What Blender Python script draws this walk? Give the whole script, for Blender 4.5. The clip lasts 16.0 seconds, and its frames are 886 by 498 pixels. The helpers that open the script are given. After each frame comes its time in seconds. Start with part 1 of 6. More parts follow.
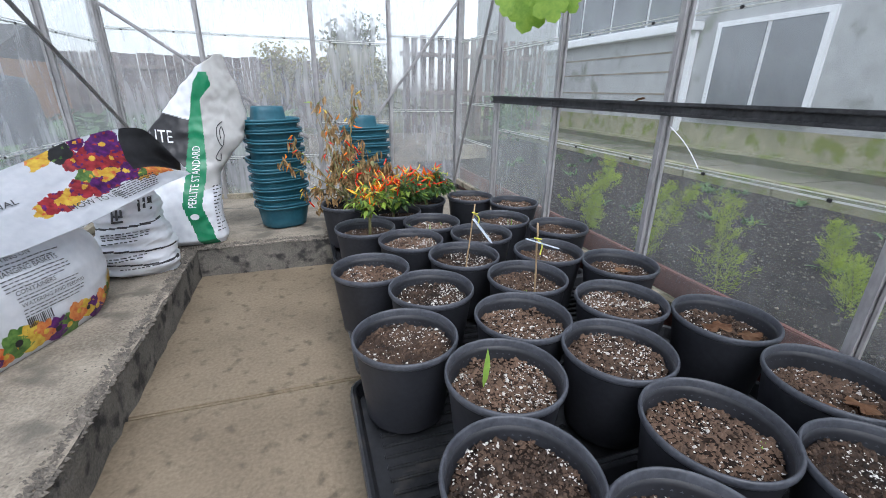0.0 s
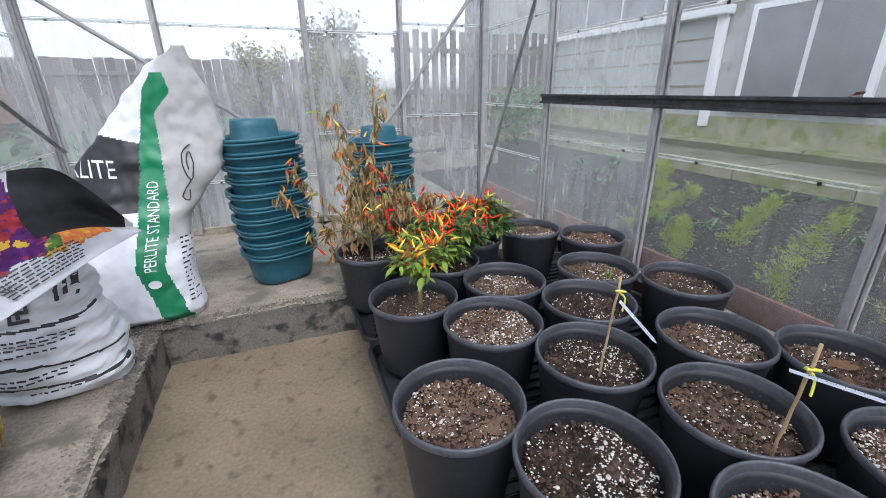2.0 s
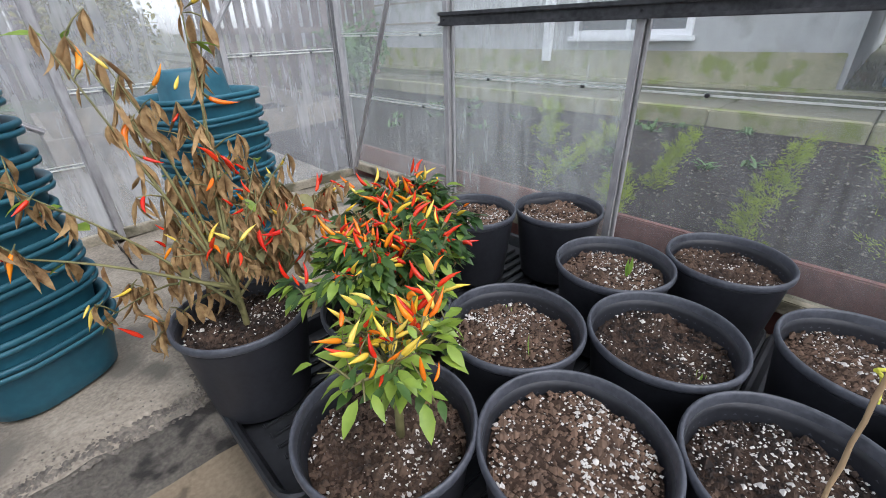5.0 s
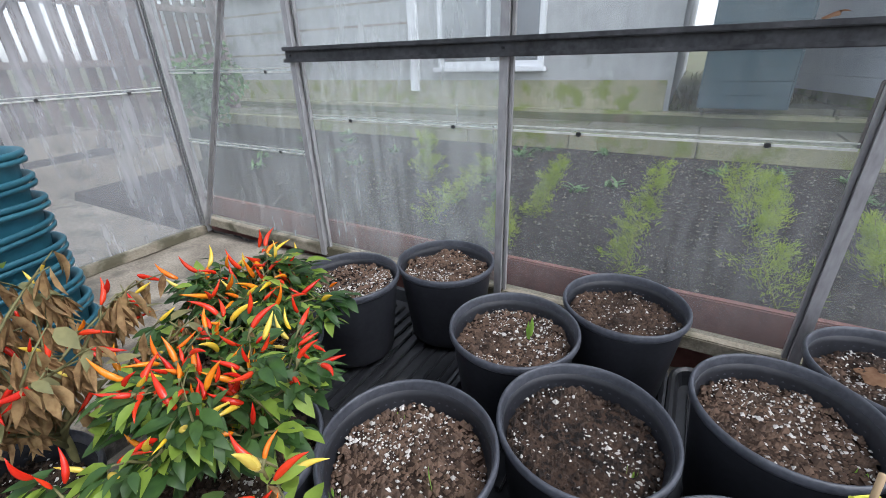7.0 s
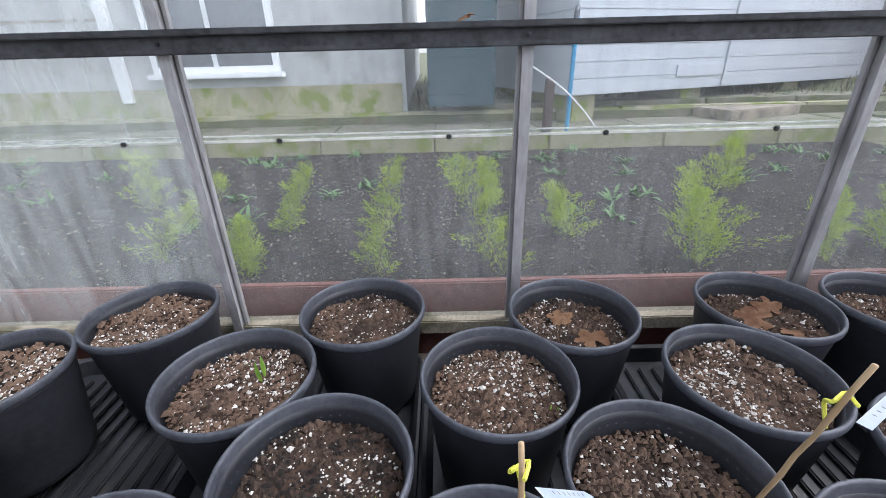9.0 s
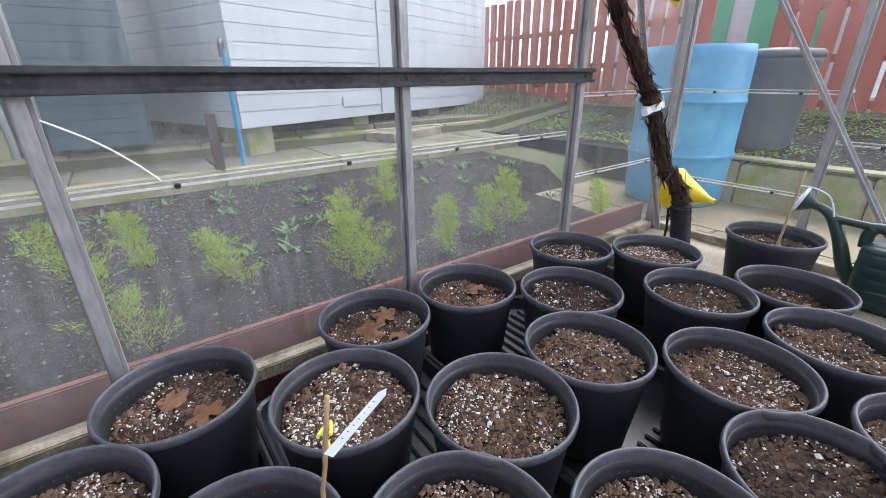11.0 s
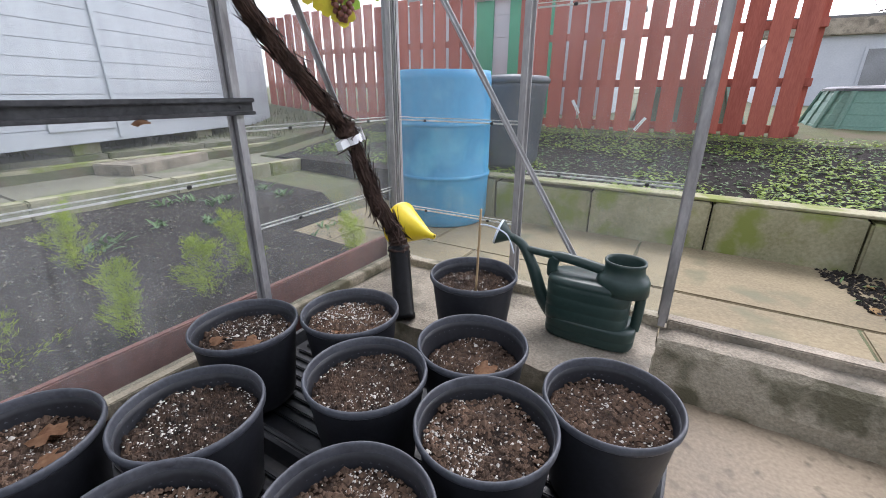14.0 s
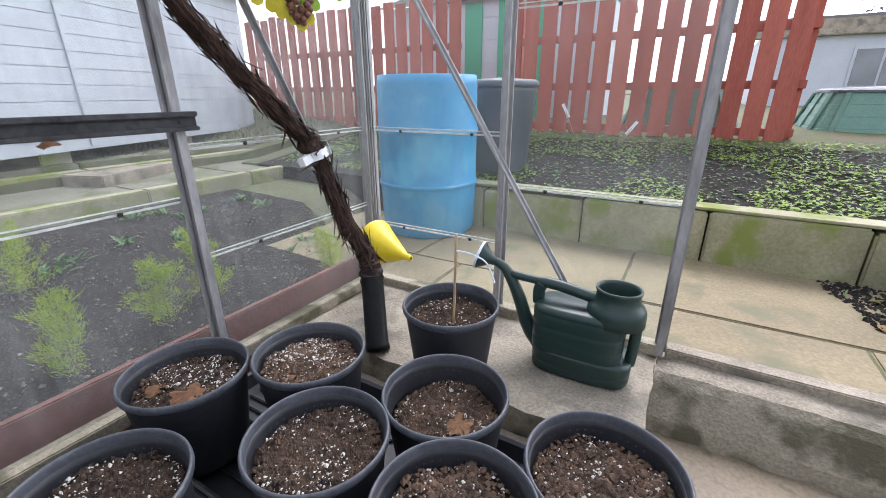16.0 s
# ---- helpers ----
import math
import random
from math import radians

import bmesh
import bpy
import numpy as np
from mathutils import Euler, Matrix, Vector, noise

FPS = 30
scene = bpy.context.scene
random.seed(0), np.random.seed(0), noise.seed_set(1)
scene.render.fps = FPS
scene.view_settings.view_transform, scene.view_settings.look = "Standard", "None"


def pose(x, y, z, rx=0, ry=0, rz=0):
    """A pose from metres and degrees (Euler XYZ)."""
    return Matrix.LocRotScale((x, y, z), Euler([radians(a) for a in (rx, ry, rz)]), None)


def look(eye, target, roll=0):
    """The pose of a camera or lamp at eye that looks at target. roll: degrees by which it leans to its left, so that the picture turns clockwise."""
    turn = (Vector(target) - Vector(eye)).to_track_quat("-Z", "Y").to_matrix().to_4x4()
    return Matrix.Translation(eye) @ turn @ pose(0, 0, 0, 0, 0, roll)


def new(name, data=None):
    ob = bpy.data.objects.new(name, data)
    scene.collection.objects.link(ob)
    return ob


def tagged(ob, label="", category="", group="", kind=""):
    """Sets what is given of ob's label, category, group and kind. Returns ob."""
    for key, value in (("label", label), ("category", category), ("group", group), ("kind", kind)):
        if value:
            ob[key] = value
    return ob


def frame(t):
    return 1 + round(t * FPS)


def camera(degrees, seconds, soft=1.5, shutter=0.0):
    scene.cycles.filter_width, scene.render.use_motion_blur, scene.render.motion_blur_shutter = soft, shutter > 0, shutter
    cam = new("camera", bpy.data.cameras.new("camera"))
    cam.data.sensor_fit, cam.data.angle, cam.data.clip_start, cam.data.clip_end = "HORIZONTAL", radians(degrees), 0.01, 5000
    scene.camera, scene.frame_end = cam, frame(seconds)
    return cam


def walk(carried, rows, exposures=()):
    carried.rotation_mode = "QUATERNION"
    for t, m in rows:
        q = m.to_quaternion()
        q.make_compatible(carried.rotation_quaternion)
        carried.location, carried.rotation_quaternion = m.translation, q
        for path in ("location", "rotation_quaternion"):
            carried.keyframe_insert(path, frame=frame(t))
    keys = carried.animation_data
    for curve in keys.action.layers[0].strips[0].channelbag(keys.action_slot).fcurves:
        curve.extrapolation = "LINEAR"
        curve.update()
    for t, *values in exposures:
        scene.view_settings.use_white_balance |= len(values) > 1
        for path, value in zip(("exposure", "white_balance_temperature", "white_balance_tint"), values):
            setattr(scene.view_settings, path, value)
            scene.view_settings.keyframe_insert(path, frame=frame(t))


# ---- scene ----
cam = camera(93.2, 16.0, soft=0.9)
PATH = [
    (0, (-1.261, -3.385, 0.94), (-0.675, -1.608, 0.233), 1.0),
    (0.5, (-1.344, -3.168, 0.924), (-0.763, -1.376, 0.255), 0.3),
    (1, (-1.334, -2.991, 0.944), (-0.789, -1.182, 0.288), -0.6),
    (1.5, (-1.311, -2.825, 0.962), (-0.744, -1.027, 0.294), -0.6),
    (2, (-1.348, -2.652, 0.945), (-0.689, -0.904, 0.232), -0.7),
    (2.5, (-1.375, -2.504, 0.935), (-0.623, -0.808, 0.188), -1.4),
    (3, (-1.326, -2.32, 0.91), (-0.509, -0.663, 0.143), -2.6),
    (3.5, (-1.28, -2.177, 0.902), (-0.381, -0.581, 0.098), -2.7),
    (4, (-1.266, -2.035, 0.872), (-0.233, -0.551, 0.018), -2.4),
    (4.2, (-1.267, -1.994, 0.857), (-0.181, -0.563, -0.021), -1.9),
    (6.3, (-1.16, -1.867, 0.867), (0.241, -0.752, -0.023), -2.2),
    (6.5, (-1.13, -1.847, 0.861), (0.315, -0.762, 0.004), -2.0),
    (7, (-1.064, -1.815, 0.878), (0.502, -0.898, 0.038), -1.8),
    (7.5, (-0.978, -1.746, 0.869), (0.71, -1.079, 0.03), -1.6),
    (8, (-0.951, -1.742, 0.859), (0.815, -1.331, 0.014), -1.1),
    (8.5, (-0.942, -1.823, 0.852), (0.86, -1.628, 0.008), -1.1),
    (8.7, (-0.941, -1.874, 0.854), (0.867, -1.75, 0.009), -1.3),
    (10.8, (-0.965, -2.221, 0.888), (0.607, -3.194, 0.125), -0.9),
    (11, (-0.985, -2.242, 0.892), (0.501, -3.344, 0.133), -0.6),
    (11.5, (-1.065, -2.296, 0.877), (0.17, -3.677, 0.124), -0.1),
    (12, (-1.12, -2.361, 0.883), (-0.047, -3.879, 0.145), -0.2),
    (12.5, (-1.181, -2.488, 0.89), (-0.161, -4.055, 0.181), -0.8),
    (13, (-1.234, -2.628, 0.918), (-0.261, -4.237, 0.236), -0.7),
    (13.5, (-1.215, -2.723, 0.937), (-0.281, -4.358, 0.261), -0.1),
    (14, (-1.132, -2.821, 0.932), (-0.171, -4.428, 0.23), 0.2),
    (14.5, (-1.118, -2.886, 0.939), (-0.049, -4.414, 0.216), -0.3),
    (15, (-1.108, -2.904, 0.944), (0.062, -4.357, 0.224), -0.9),
    (15.5, (-1.126, -2.934, 0.952), (0.015, -4.415, 0.24), -0.8),
    (16, (-1.106, -2.981, 0.953), (-0.166, -4.604, 0.259), -0.2),
]
walk(cam, [(t, look(eye, target, roll)) for t, eye, target, roll in PATH],
     [(0, 1.26, 6000, 14), (4, 1.33, 6150, 17), (6.5, 1.34, 6030, 15), (8, 1.57, 6050, 16), (11, 1.77, 6200, 18), (12, 1.64, 6320, 19), (14, 1.52, 6250, 18), (16, 1.68, 6150, 17)])

# ---- world and light ----
world = bpy.data.worlds.new("overcast_sky")
scene.world = world
world.use_nodes = True
wn, wl = world.node_tree.nodes, world.node_tree.links
sky = wn.new("ShaderNodeTexSky")
sky.sky_type = 'NISHITA'
sky.sun_disc = False
sky.sun_elevation, sky.sun_rotation = radians(48), radians(200)
sky.air_density, sky.dust_density = 1.0, 1.5
hsv = wn.new("ShaderNodeHueSaturation")
hsv.inputs["Saturation"].default_value = 0.22
wl.new(sky.outputs[0], hsv.inputs["Color"])
wl.new(hsv.outputs[0], wn["Background"].inputs["Color"])
wn["Background"].inputs["Strength"].default_value = 0.15
sun_lamp = new("sun", bpy.data.lights.new("sun", 'SUN'))
sun_lamp.data.energy, sun_lamp.data.angle, sun_lamp.data.color = 0.8, radians(25), (1.0, 0.98, 0.95)
sun_lamp.matrix_world = look((2, -6, 9), (0, 0, 0))

# ---- materials ----
MATS = {}


def surface(name, dark, light, scale=6.0, rough=0.7, bump=0.2, fine=60.0, metal=0.0, spots=None, spot_scale=3.0, spot_cut=0.6, stretch=(1, 1, 1), per_object=0.0, sub=0.0, wide=1.0):
    """Two-scale noise between two colours, stains of a third, and a fine relief."""
    m = bpy.data.materials.new(name)
    m.use_nodes = True
    n, l = m.node_tree.nodes, m.node_tree.links
    b = n["Principled BSDF"]
    tc = n.new("ShaderNodeTexCoord")
    mp = n.new("ShaderNodeMapping")
    mp.inputs["Scale"].default_value = stretch
    info = n.new("ShaderNodeObjectInfo")
    l.new(tc.outputs["Object"], mp.inputs["Vector"])
    off = n.new("ShaderNodeCombineXYZ")
    mul = n.new("ShaderNodeMath")
    mul.operation = 'MULTIPLY'
    mul.inputs[1].default_value = 7.3
    l.new(info.outputs["Random"], mul.inputs[0])
    l.new(mul.outputs[0], off.inputs[0])
    l.new(mul.outputs[0], off.inputs[1])
    l.new(off.outputs[0], mp.inputs["Location"])
    big = n.new("ShaderNodeTexNoise")
    big.inputs["Scale"].default_value, big.inputs["Detail"].default_value = scale, 6
    small = n.new("ShaderNodeTexNoise")
    small.inputs["Scale"].default_value, small.inputs["Detail"].default_value = fine, 3
    l.new(mp.outputs[0], big.inputs["Vector"])
    l.new(mp.outputs[0], small.inputs["Vector"])
    mixv = n.new("ShaderNodeMath")
    mixv.operation = 'MULTIPLY_ADD'
    mixv.inputs[1].default_value, mixv.inputs[2].default_value = 0.45, 0.0
    l.new(small.outputs["Fac"], mixv.inputs[0])
    add = n.new("ShaderNodeMath")
    add.operation = 'MULTIPLY_ADD'
    add.inputs[1].default_value = 0.55
    l.new(big.outputs["Fac"], add.inputs[0])
    l.new(mixv.outputs[0], add.inputs[2])
    last = add.outputs[0]
    if per_object:
        po = n.new("ShaderNodeMath")
        po.operation = 'MULTIPLY_ADD'
        po.inputs[1].default_value = per_object
        l.new(info.outputs["Random"], po.inputs[0])
        l.new(last, po.inputs[2])
        sb = n.new("ShaderNodeMath")
        sb.operation = 'SUBTRACT'
        sb.inputs[1].default_value = per_object / 2
        l.new(po.outputs[0], sb.inputs[0])
        last = sb.outputs[0]
    ramp = n.new("ShaderNodeValToRGB")
    ramp.color_ramp.elements[0].position, ramp.color_ramp.elements[1].position = 0.5 - 0.18 * wide, 0.5 + 0.18 * wide
    ramp.color_ramp.elements[0].color, ramp.color_ramp.elements[1].color = (*dark, 1), (*light, 1)
    l.new(last, ramp.inputs[0])
    col = ramp.outputs[0]
    if spots:
        sn = n.new("ShaderNodeTexNoise")
        sn.inputs["Scale"].default_value, sn.inputs["Detail"].default_value = spot_scale, 8
        l.new(mp.outputs[0], sn.inputs["Vector"])
        sr = n.new("ShaderNodeValToRGB")
        sr.color_ramp.elements[0].position, sr.color_ramp.elements[1].position = spot_cut - 0.06, spot_cut + 0.06
        l.new(sn.outputs["Fac"], sr.inputs[0])
        mx = n.new("ShaderNodeMix")
        mx.data_type = 'RGBA'
        mx.inputs["B"].default_value = (*spots, 1)
        l.new(sr.outputs[0], mx.inputs["Factor"])
        l.new(col, mx.inputs["A"])
        col = mx.outputs["Result"]
    l.new(col, b.inputs["Base Color"])
    b.inputs["Roughness"].default_value, b.inputs["Metallic"].default_value = rough, metal
    rr = n.new("ShaderNodeMath")
    rr.operation = 'MULTIPLY_ADD'
    rr.inputs[1].default_value, rr.inputs[2].default_value = 0.3, max(rough - 0.15, 0.02)
    l.new(big.outputs["Fac"], rr.inputs[0])
    l.new(rr.outputs[0], b.inputs["Roughness"])
    if bump:
        bp = n.new("ShaderNodeBump")
        bp.inputs["Strength"].default_value, bp.inputs["Distance"].default_value = bump, 0.01
        l.new(last if not per_object else add.outputs[0], bp.inputs["Height"])
        l.new(bp.outputs[0], b.inputs["Normal"])
    if sub:
        b.inputs["Transmission Weight"].default_value = 0.0
        tr = n.new("ShaderNodeBsdfTranslucent")
        l.new(col, tr.inputs["Color"])
        ms = n.new("ShaderNodeMixShader")
        ms.inputs[0].default_value = sub
        l.new(b.outputs[0], ms.inputs[1])
        l.new(tr.outputs[0], ms.inputs[2])
        l.new(ms.outputs[0], n["Material Output"].inputs["Surface"])
    MATS[name] = m
    return m


def glass_pane(name, haze, tint=(0.86, 0.88, 0.87), clarity=0.91, streaks=(26, 26, 1.6)):
    """Greenhouse glass: clear, with a gloss, and a film of dried drips, algae and condensation."""
    m = bpy.data.materials.new(name)
    m.use_nodes = True
    n, l = m.node_tree.nodes, m.node_tree.links
    n.remove(n["Principled BSDF"])
    tc = n.new("ShaderNodeNewGeometry")
    mp = n.new("ShaderNodeMapping")
    mp.inputs["Scale"].default_value = streaks
    l.new(tc.outputs["Position"], mp.inputs["Vector"])
    a = n.new("ShaderNodeTexNoise")
    a.inputs["Scale"].default_value, a.inputs["Detail"].default_value = 2.2, 5
    l.new(mp.outputs[0], a.inputs["Vector"])
    c = n.new("ShaderNodeTexNoise")
    c.inputs["Scale"].default_value, c.inputs["Detail"].default_value = 1.6, 4
    l.new(tc.outputs["Position"], c.inputs["Vector"])
    ml = n.new("ShaderNodeMath")
    ml.operation = 'MULTIPLY'
    l.new(a.outputs["Fac"], ml.inputs[0])
    l.new(c.outputs["Fac"], ml.inputs[1])
    rg = n.new("ShaderNodeMapRange")
    rg.inputs["From Min"].default_value, rg.inputs["From Max"].default_value = 0.17, 0.40
    rg.inputs["To Min"].default_value, rg.inputs["To Max"].default_value = haze * 0.6, haze * 1.4
    l.new(ml.outputs[0], rg.inputs["Value"])
    clear = n.new("ShaderNodeBsdfTransparent")
    clear.inputs["Color"].default_value = (clarity - 0.01, clarity + 0.01, clarity + 0.005, 1)
    df = n.new("ShaderNodeBsdfDiffuse")
    df.inputs["Color"].default_value = (*tint, 1)
    tl = n.new("ShaderNodeBsdfTranslucent")
    tl.inputs["Color"].default_value = (*tint, 1)
    film = n.new("ShaderNodeMixShader")
    film.inputs[0].default_value = 0.5
    l.new(df.outputs[0], film.inputs[1])
    l.new(tl.outputs[0], film.inputs[2])
    mx = n.new("ShaderNodeMixShader")
    l.new(rg.outputs[0], mx.inputs[0])
    l.new(clear.outputs[0], mx.inputs[1])
    l.new(film.outputs[0], mx.inputs[2])
    gl = n.new("ShaderNodeBsdfGlossy")
    gl.inputs["Roughness"].default_value = 0.06
    lw = n.new("ShaderNodeLayerWeight")
    pw = n.new("ShaderNodeMath")
    pw.operation = 'POWER'
    pw.inputs[1].default_value = 4.0
    l.new(lw.outputs["Facing"], pw.inputs[0])
    fr = n.new("ShaderNodeMath")
    fr.operation = 'MULTIPLY_ADD'
    fr.inputs[1].default_value, fr.inputs[2].default_value = 0.2, 0.015
    l.new(pw.outputs[0], fr.inputs[0])
    m2 = n.new("ShaderNodeMixShader")
    l.new(fr.outputs[0], m2.inputs[0])
    l.new(mx.outputs[0], m2.inputs[1])
    l.new(gl.outputs[0], m2.inputs[2])
    l.new(m2.outputs[0], n["Material Output"].inputs["Surface"])
    return m


M_SLAB = surface("worn_slab", (0.15, 0.117, 0.077), (0.295, 0.237, 0.162), 3.0, 0.6, 0.25, 90, spots=(0.125, 0.097, 0.064), spot_scale=20, spot_cut=0.63)
M_CONC = surface("rough_concrete", (0.17, 0.147, 0.113), (0.41, 0.36, 0.285), 6.0, 0.9, 0.8, 120, spots=(0.155, 0.14, 0.112), spot_scale=7, spot_cut=0.60, wide=0.85)
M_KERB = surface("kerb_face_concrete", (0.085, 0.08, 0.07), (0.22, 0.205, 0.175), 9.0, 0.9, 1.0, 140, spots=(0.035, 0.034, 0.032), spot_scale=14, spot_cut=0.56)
M_GRIT = surface("exposed_grit", (0.045, 0.042, 0.037), (0.26, 0.23, 0.19), 30, 0.9, 0.4, 140)
M_SFACE = surface("mossy_step_face", (0.22, 0.195, 0.145), (0.47, 0.42, 0.32), 7, 0.9, 0.8, 120, spots=(0.12, 0.11, 0.07), spot_scale=7, spot_cut=0.54)
M_ALU = surface("dull_aluminium", (0.25, 0.245, 0.245), (0.47, 0.465, 0.465), 14, 0.55, 0.1, 90, metal=0.35, spots=(0.2, 0.2, 0.2), spot_scale=9, spot_cut=0.66, stretch=(1, 1, 0.3))
M_RAIL = surface("grimy_rail", (0.016, 0.017, 0.019), (0.085, 0.086, 0.09), 8, 0.6, 0.15, 60, metal=0.4)
M_STRIP = surface("glass_lap_dirt", (0.45, 0.46, 0.42), (0.75, 0.76, 0.72), 20, 0.5, 0.1, 80)
M_CLIP = surface("black_clip", (0.012, 0.012, 0.012), (0.03, 0.03, 0.03), 30, 0.5, 0.0)
M_GLASS_E = glass_pane("streaked_glass", 0.07, (0.80, 0.83, 0.82), 0.95, (22, 22, 3))
M_GLASS_M = glass_pane("half_misted_glass", 0.215, (0.84, 0.89, 0.865), 0.95, (15, 15, 2.2))
M_GLASS_P = glass_pane("part_misted_glass", 0.072, (0.83, 0.86, 0.85), 0.95, (24, 24, 2.6))
M_GLASS_N = glass_pane("misted_glass", 0.27, (0.86, 0.88, 0.9), 0.81, (14, 14, 2))
M_GLASS_S = glass_pane("clear_glass", 0.03, clarity=0.975)
M_REDWOOD = surface("red_brown_board", (0.13, 0.05, 0.042), (0.24, 0.105, 0.085), 5, 0.8, 0.3, 50)
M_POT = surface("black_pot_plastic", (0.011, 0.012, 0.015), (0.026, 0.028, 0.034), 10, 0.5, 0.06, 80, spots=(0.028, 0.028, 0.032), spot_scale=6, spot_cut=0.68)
# rim highlight is put into the colour: paler, bluer grey than the pot body
M_RIM = surface("highlit_pot_rim", (0.034, 0.037, 0.046), (0.088, 0.095, 0.112), 18, 0.45, 0.08, 120)
M_SOIL = surface("potting_compost", (0.009, 0.006, 0.0045), (0.068, 0.043, 0.030), 22, 0.95, 1.0, 150, per_object=0.22)
M_CRUMB = surface("compost_crumb", (0.011, 0.007, 0.005), (0.17, 0.108, 0.072), 16, 0.95, 0.4, 90, per_object=0.25)
M_PERL = surface("perlite_grain", (0.40, 0.38, 0.34), (0.74, 0.72, 0.68), 25, 0.9, 0.2, 90)
M_TRAY = surface("black_tray_plastic", (0.011, 0.012, 0.014), (0.034, 0.036, 0.040), 7, 0.36, 0.05, 70, spots=(0.075, 0.07, 0.064), spot_scale=9, spot_cut=0.66)
M_TEAL = surface("teal_planter_plastic", (0.012, 0.082, 0.118), (0.026, 0.13, 0.175), 5, 0.5, 0.05, 60, per_object=0.3)
M_CAN = surface("dark_green_plastic", (0.012, 0.030, 0.026), (0.024, 0.05, 0.043), 6, 0.4, 0.06, 70)
M_BLUE = surface("blue_barrel_plastic", (0.018, 0.215, 0.43), (0.05, 0.33, 0.57), 2.2, 0.45, 0.05, 40, spots=(0.085, 0.38, 0.59), spot_scale=3, spot_cut=0.63)
M_YEL = surface("yellow_funnel_plastic", (0.78, 0.56, 0.01), (0.85, 0.66, 0.03), 8, 0.35, 0.03)
M_PIPE = surface("black_drain_pipe", (0.004, 0.004, 0.0045), (0.012, 0.012, 0.013), 9, 0.4, 0.05)
M_BARK = surface("shaggy_vine_bark", (0.010, 0.007, 0.006), (0.085, 0.052, 0.04), 16, 0.95, 1.0, 90, stretch=(1, 1, 0.25))
M_VLEAF_Y = surface("yellowing_vine_leaf", (0.45, 0.40, 0.03), (0.62, 0.52, 0.06), 25, 0.6, 0.2, 70, spots=(0.35, 0.16, 0.03), spot_scale=14, spot_cut=0.66, sub=0.4)
M_VLEAF_G = surface("green_vine_leaf", (0.17, 0.33, 0.035), (0.33, 0.5, 0.07), 25, 0.55, 0.2, 70, sub=0.4)
M_GRAPE = surface("ripe_grape", (0.11, 0.035, 0.03), (0.25, 0.10, 0.07), 20, 0.3, 0.0, per_object=0.3)
M_FENCE = surface("red_fence_stain", (0.29, 0.068, 0.048), (0.45, 0.13, 0.092), 3, 0.8, 0.25, 40, stretch=(3, 3, 0.4), per_object=0.25)
M_BLOCK = surface("mossy_block", (0.22, 0.215, 0.12), (0.42, 0.395, 0.27), 3.5, 0.9, 0.4, 60, spots=(0.20, 0.235, 0.06), spot_scale=4, spot_cut=0.56)
M_WHITE = surface("white_cladding", (0.42, 0.455, 0.50), (0.54, 0.57, 0.61), 2.5, 0.6, 0.05, 30)
M_EARTH = surface("dark_garden_soil", (0.010, 0.009, 0.0085), (0.05, 0.044, 0.040), 14, 0.95, 1.0, 120, spots=(0.15, 0.14, 0.13), spot_scale=60, spot_cut=0.68)
M_LAWN = surface("mossy_ground", (0.07, 0.076, 0.038), (0.145, 0.155, 0.075), 5, 0.95, 0.6, 90, spots=(0.13, 0.11, 0.07), spot_scale=3, spot_cut=0.58)
M_EPATH = surface("damp_path_slab", (0.12, 0.12, 0.085), (0.23, 0.22, 0.165), 2.5, 0.85, 0.3, 70, spots=(0.10, 0.115, 0.05), spot_scale=3.0, spot_cut=0.56)
M_PATH = surface("outdoor_slab", (0.175, 0.142, 0.084), (0.32, 0.265, 0.163), 2.5, 0.85, 0.3, 70, spots=(0.16, 0.15, 0.09), spot_scale=3.5, spot_cut=0.62)
M_HOUSE = surface("grey_render", (0.36, 0.37, 0.37), (0.5, 0.51, 0.51), 5, 0.9, 0.5, 100, spots=(0.24, 0.25, 0.22), spot_scale=2, spot_cut=0.62)
M_PANEL = surface("dark_window_glass", (0.12, 0.13, 0.14), (0.24, 0.26, 0.28), 2, 0.12, 0.0)
M_TEALSHED = surface("dark_teal_board", (0.02, 0.055, 0.07), (0.045, 0.09, 0.11), 6, 0.7, 0.2)
M_ORANGE = surface("orange_shed_board", (0.42, 0.19, 0.07), (0.6, 0.3, 0.12), 4, 0.7, 0.2, 50)
M_FELT = surface("grey_roof_felt", (0.12, 0.12, 0.12), (0.2, 0.2, 0.2), 6, 0.9, 0.3)
M_OLDWOOD = surface("weathered_fence", (0.085, 0.06, 0.055), (0.2, 0.16, 0.145), 4, 0.9, 0.4, 50, stretch=(3, 3, 0.4), per_object=0.4)
M_LEAF = surface("chilli_leaf", (0.030, 0.080, 0.018), (0.085, 0.17, 0.036), 12, 0.45, 0.2, 60, sub=0.25, per_object=0.2)
M_LEAF_L = surface("pale_chilli_leaf", (0.16, 0.27, 0.03), (0.3, 0.42, 0.06), 12, 0.45, 0.2, 60, sub=0.3)
M_DRY = surface("withered_leaf", (0.16, 0.08, 0.03), (0.52, 0.35, 0.16), 20, 0.85, 0.4, 80, sub=0.2)
M_STEM = surface("green_brown_stem", (0.1, 0.1, 0.035), (0.24, 0.22, 0.09), 12, 0.7, 0.2)
M_RED = surface("red_chilli", (0.6, 0.018, 0.008), (0.75, 0.05, 0.012), 10, 0.22, 0.02, per_object=0.5)
M_ORA = surface("orange_chilli", (0.8, 0.16, 0.008), (0.85, 0.28, 0.012), 10, 0.22, 0.02, per_object=0.5)
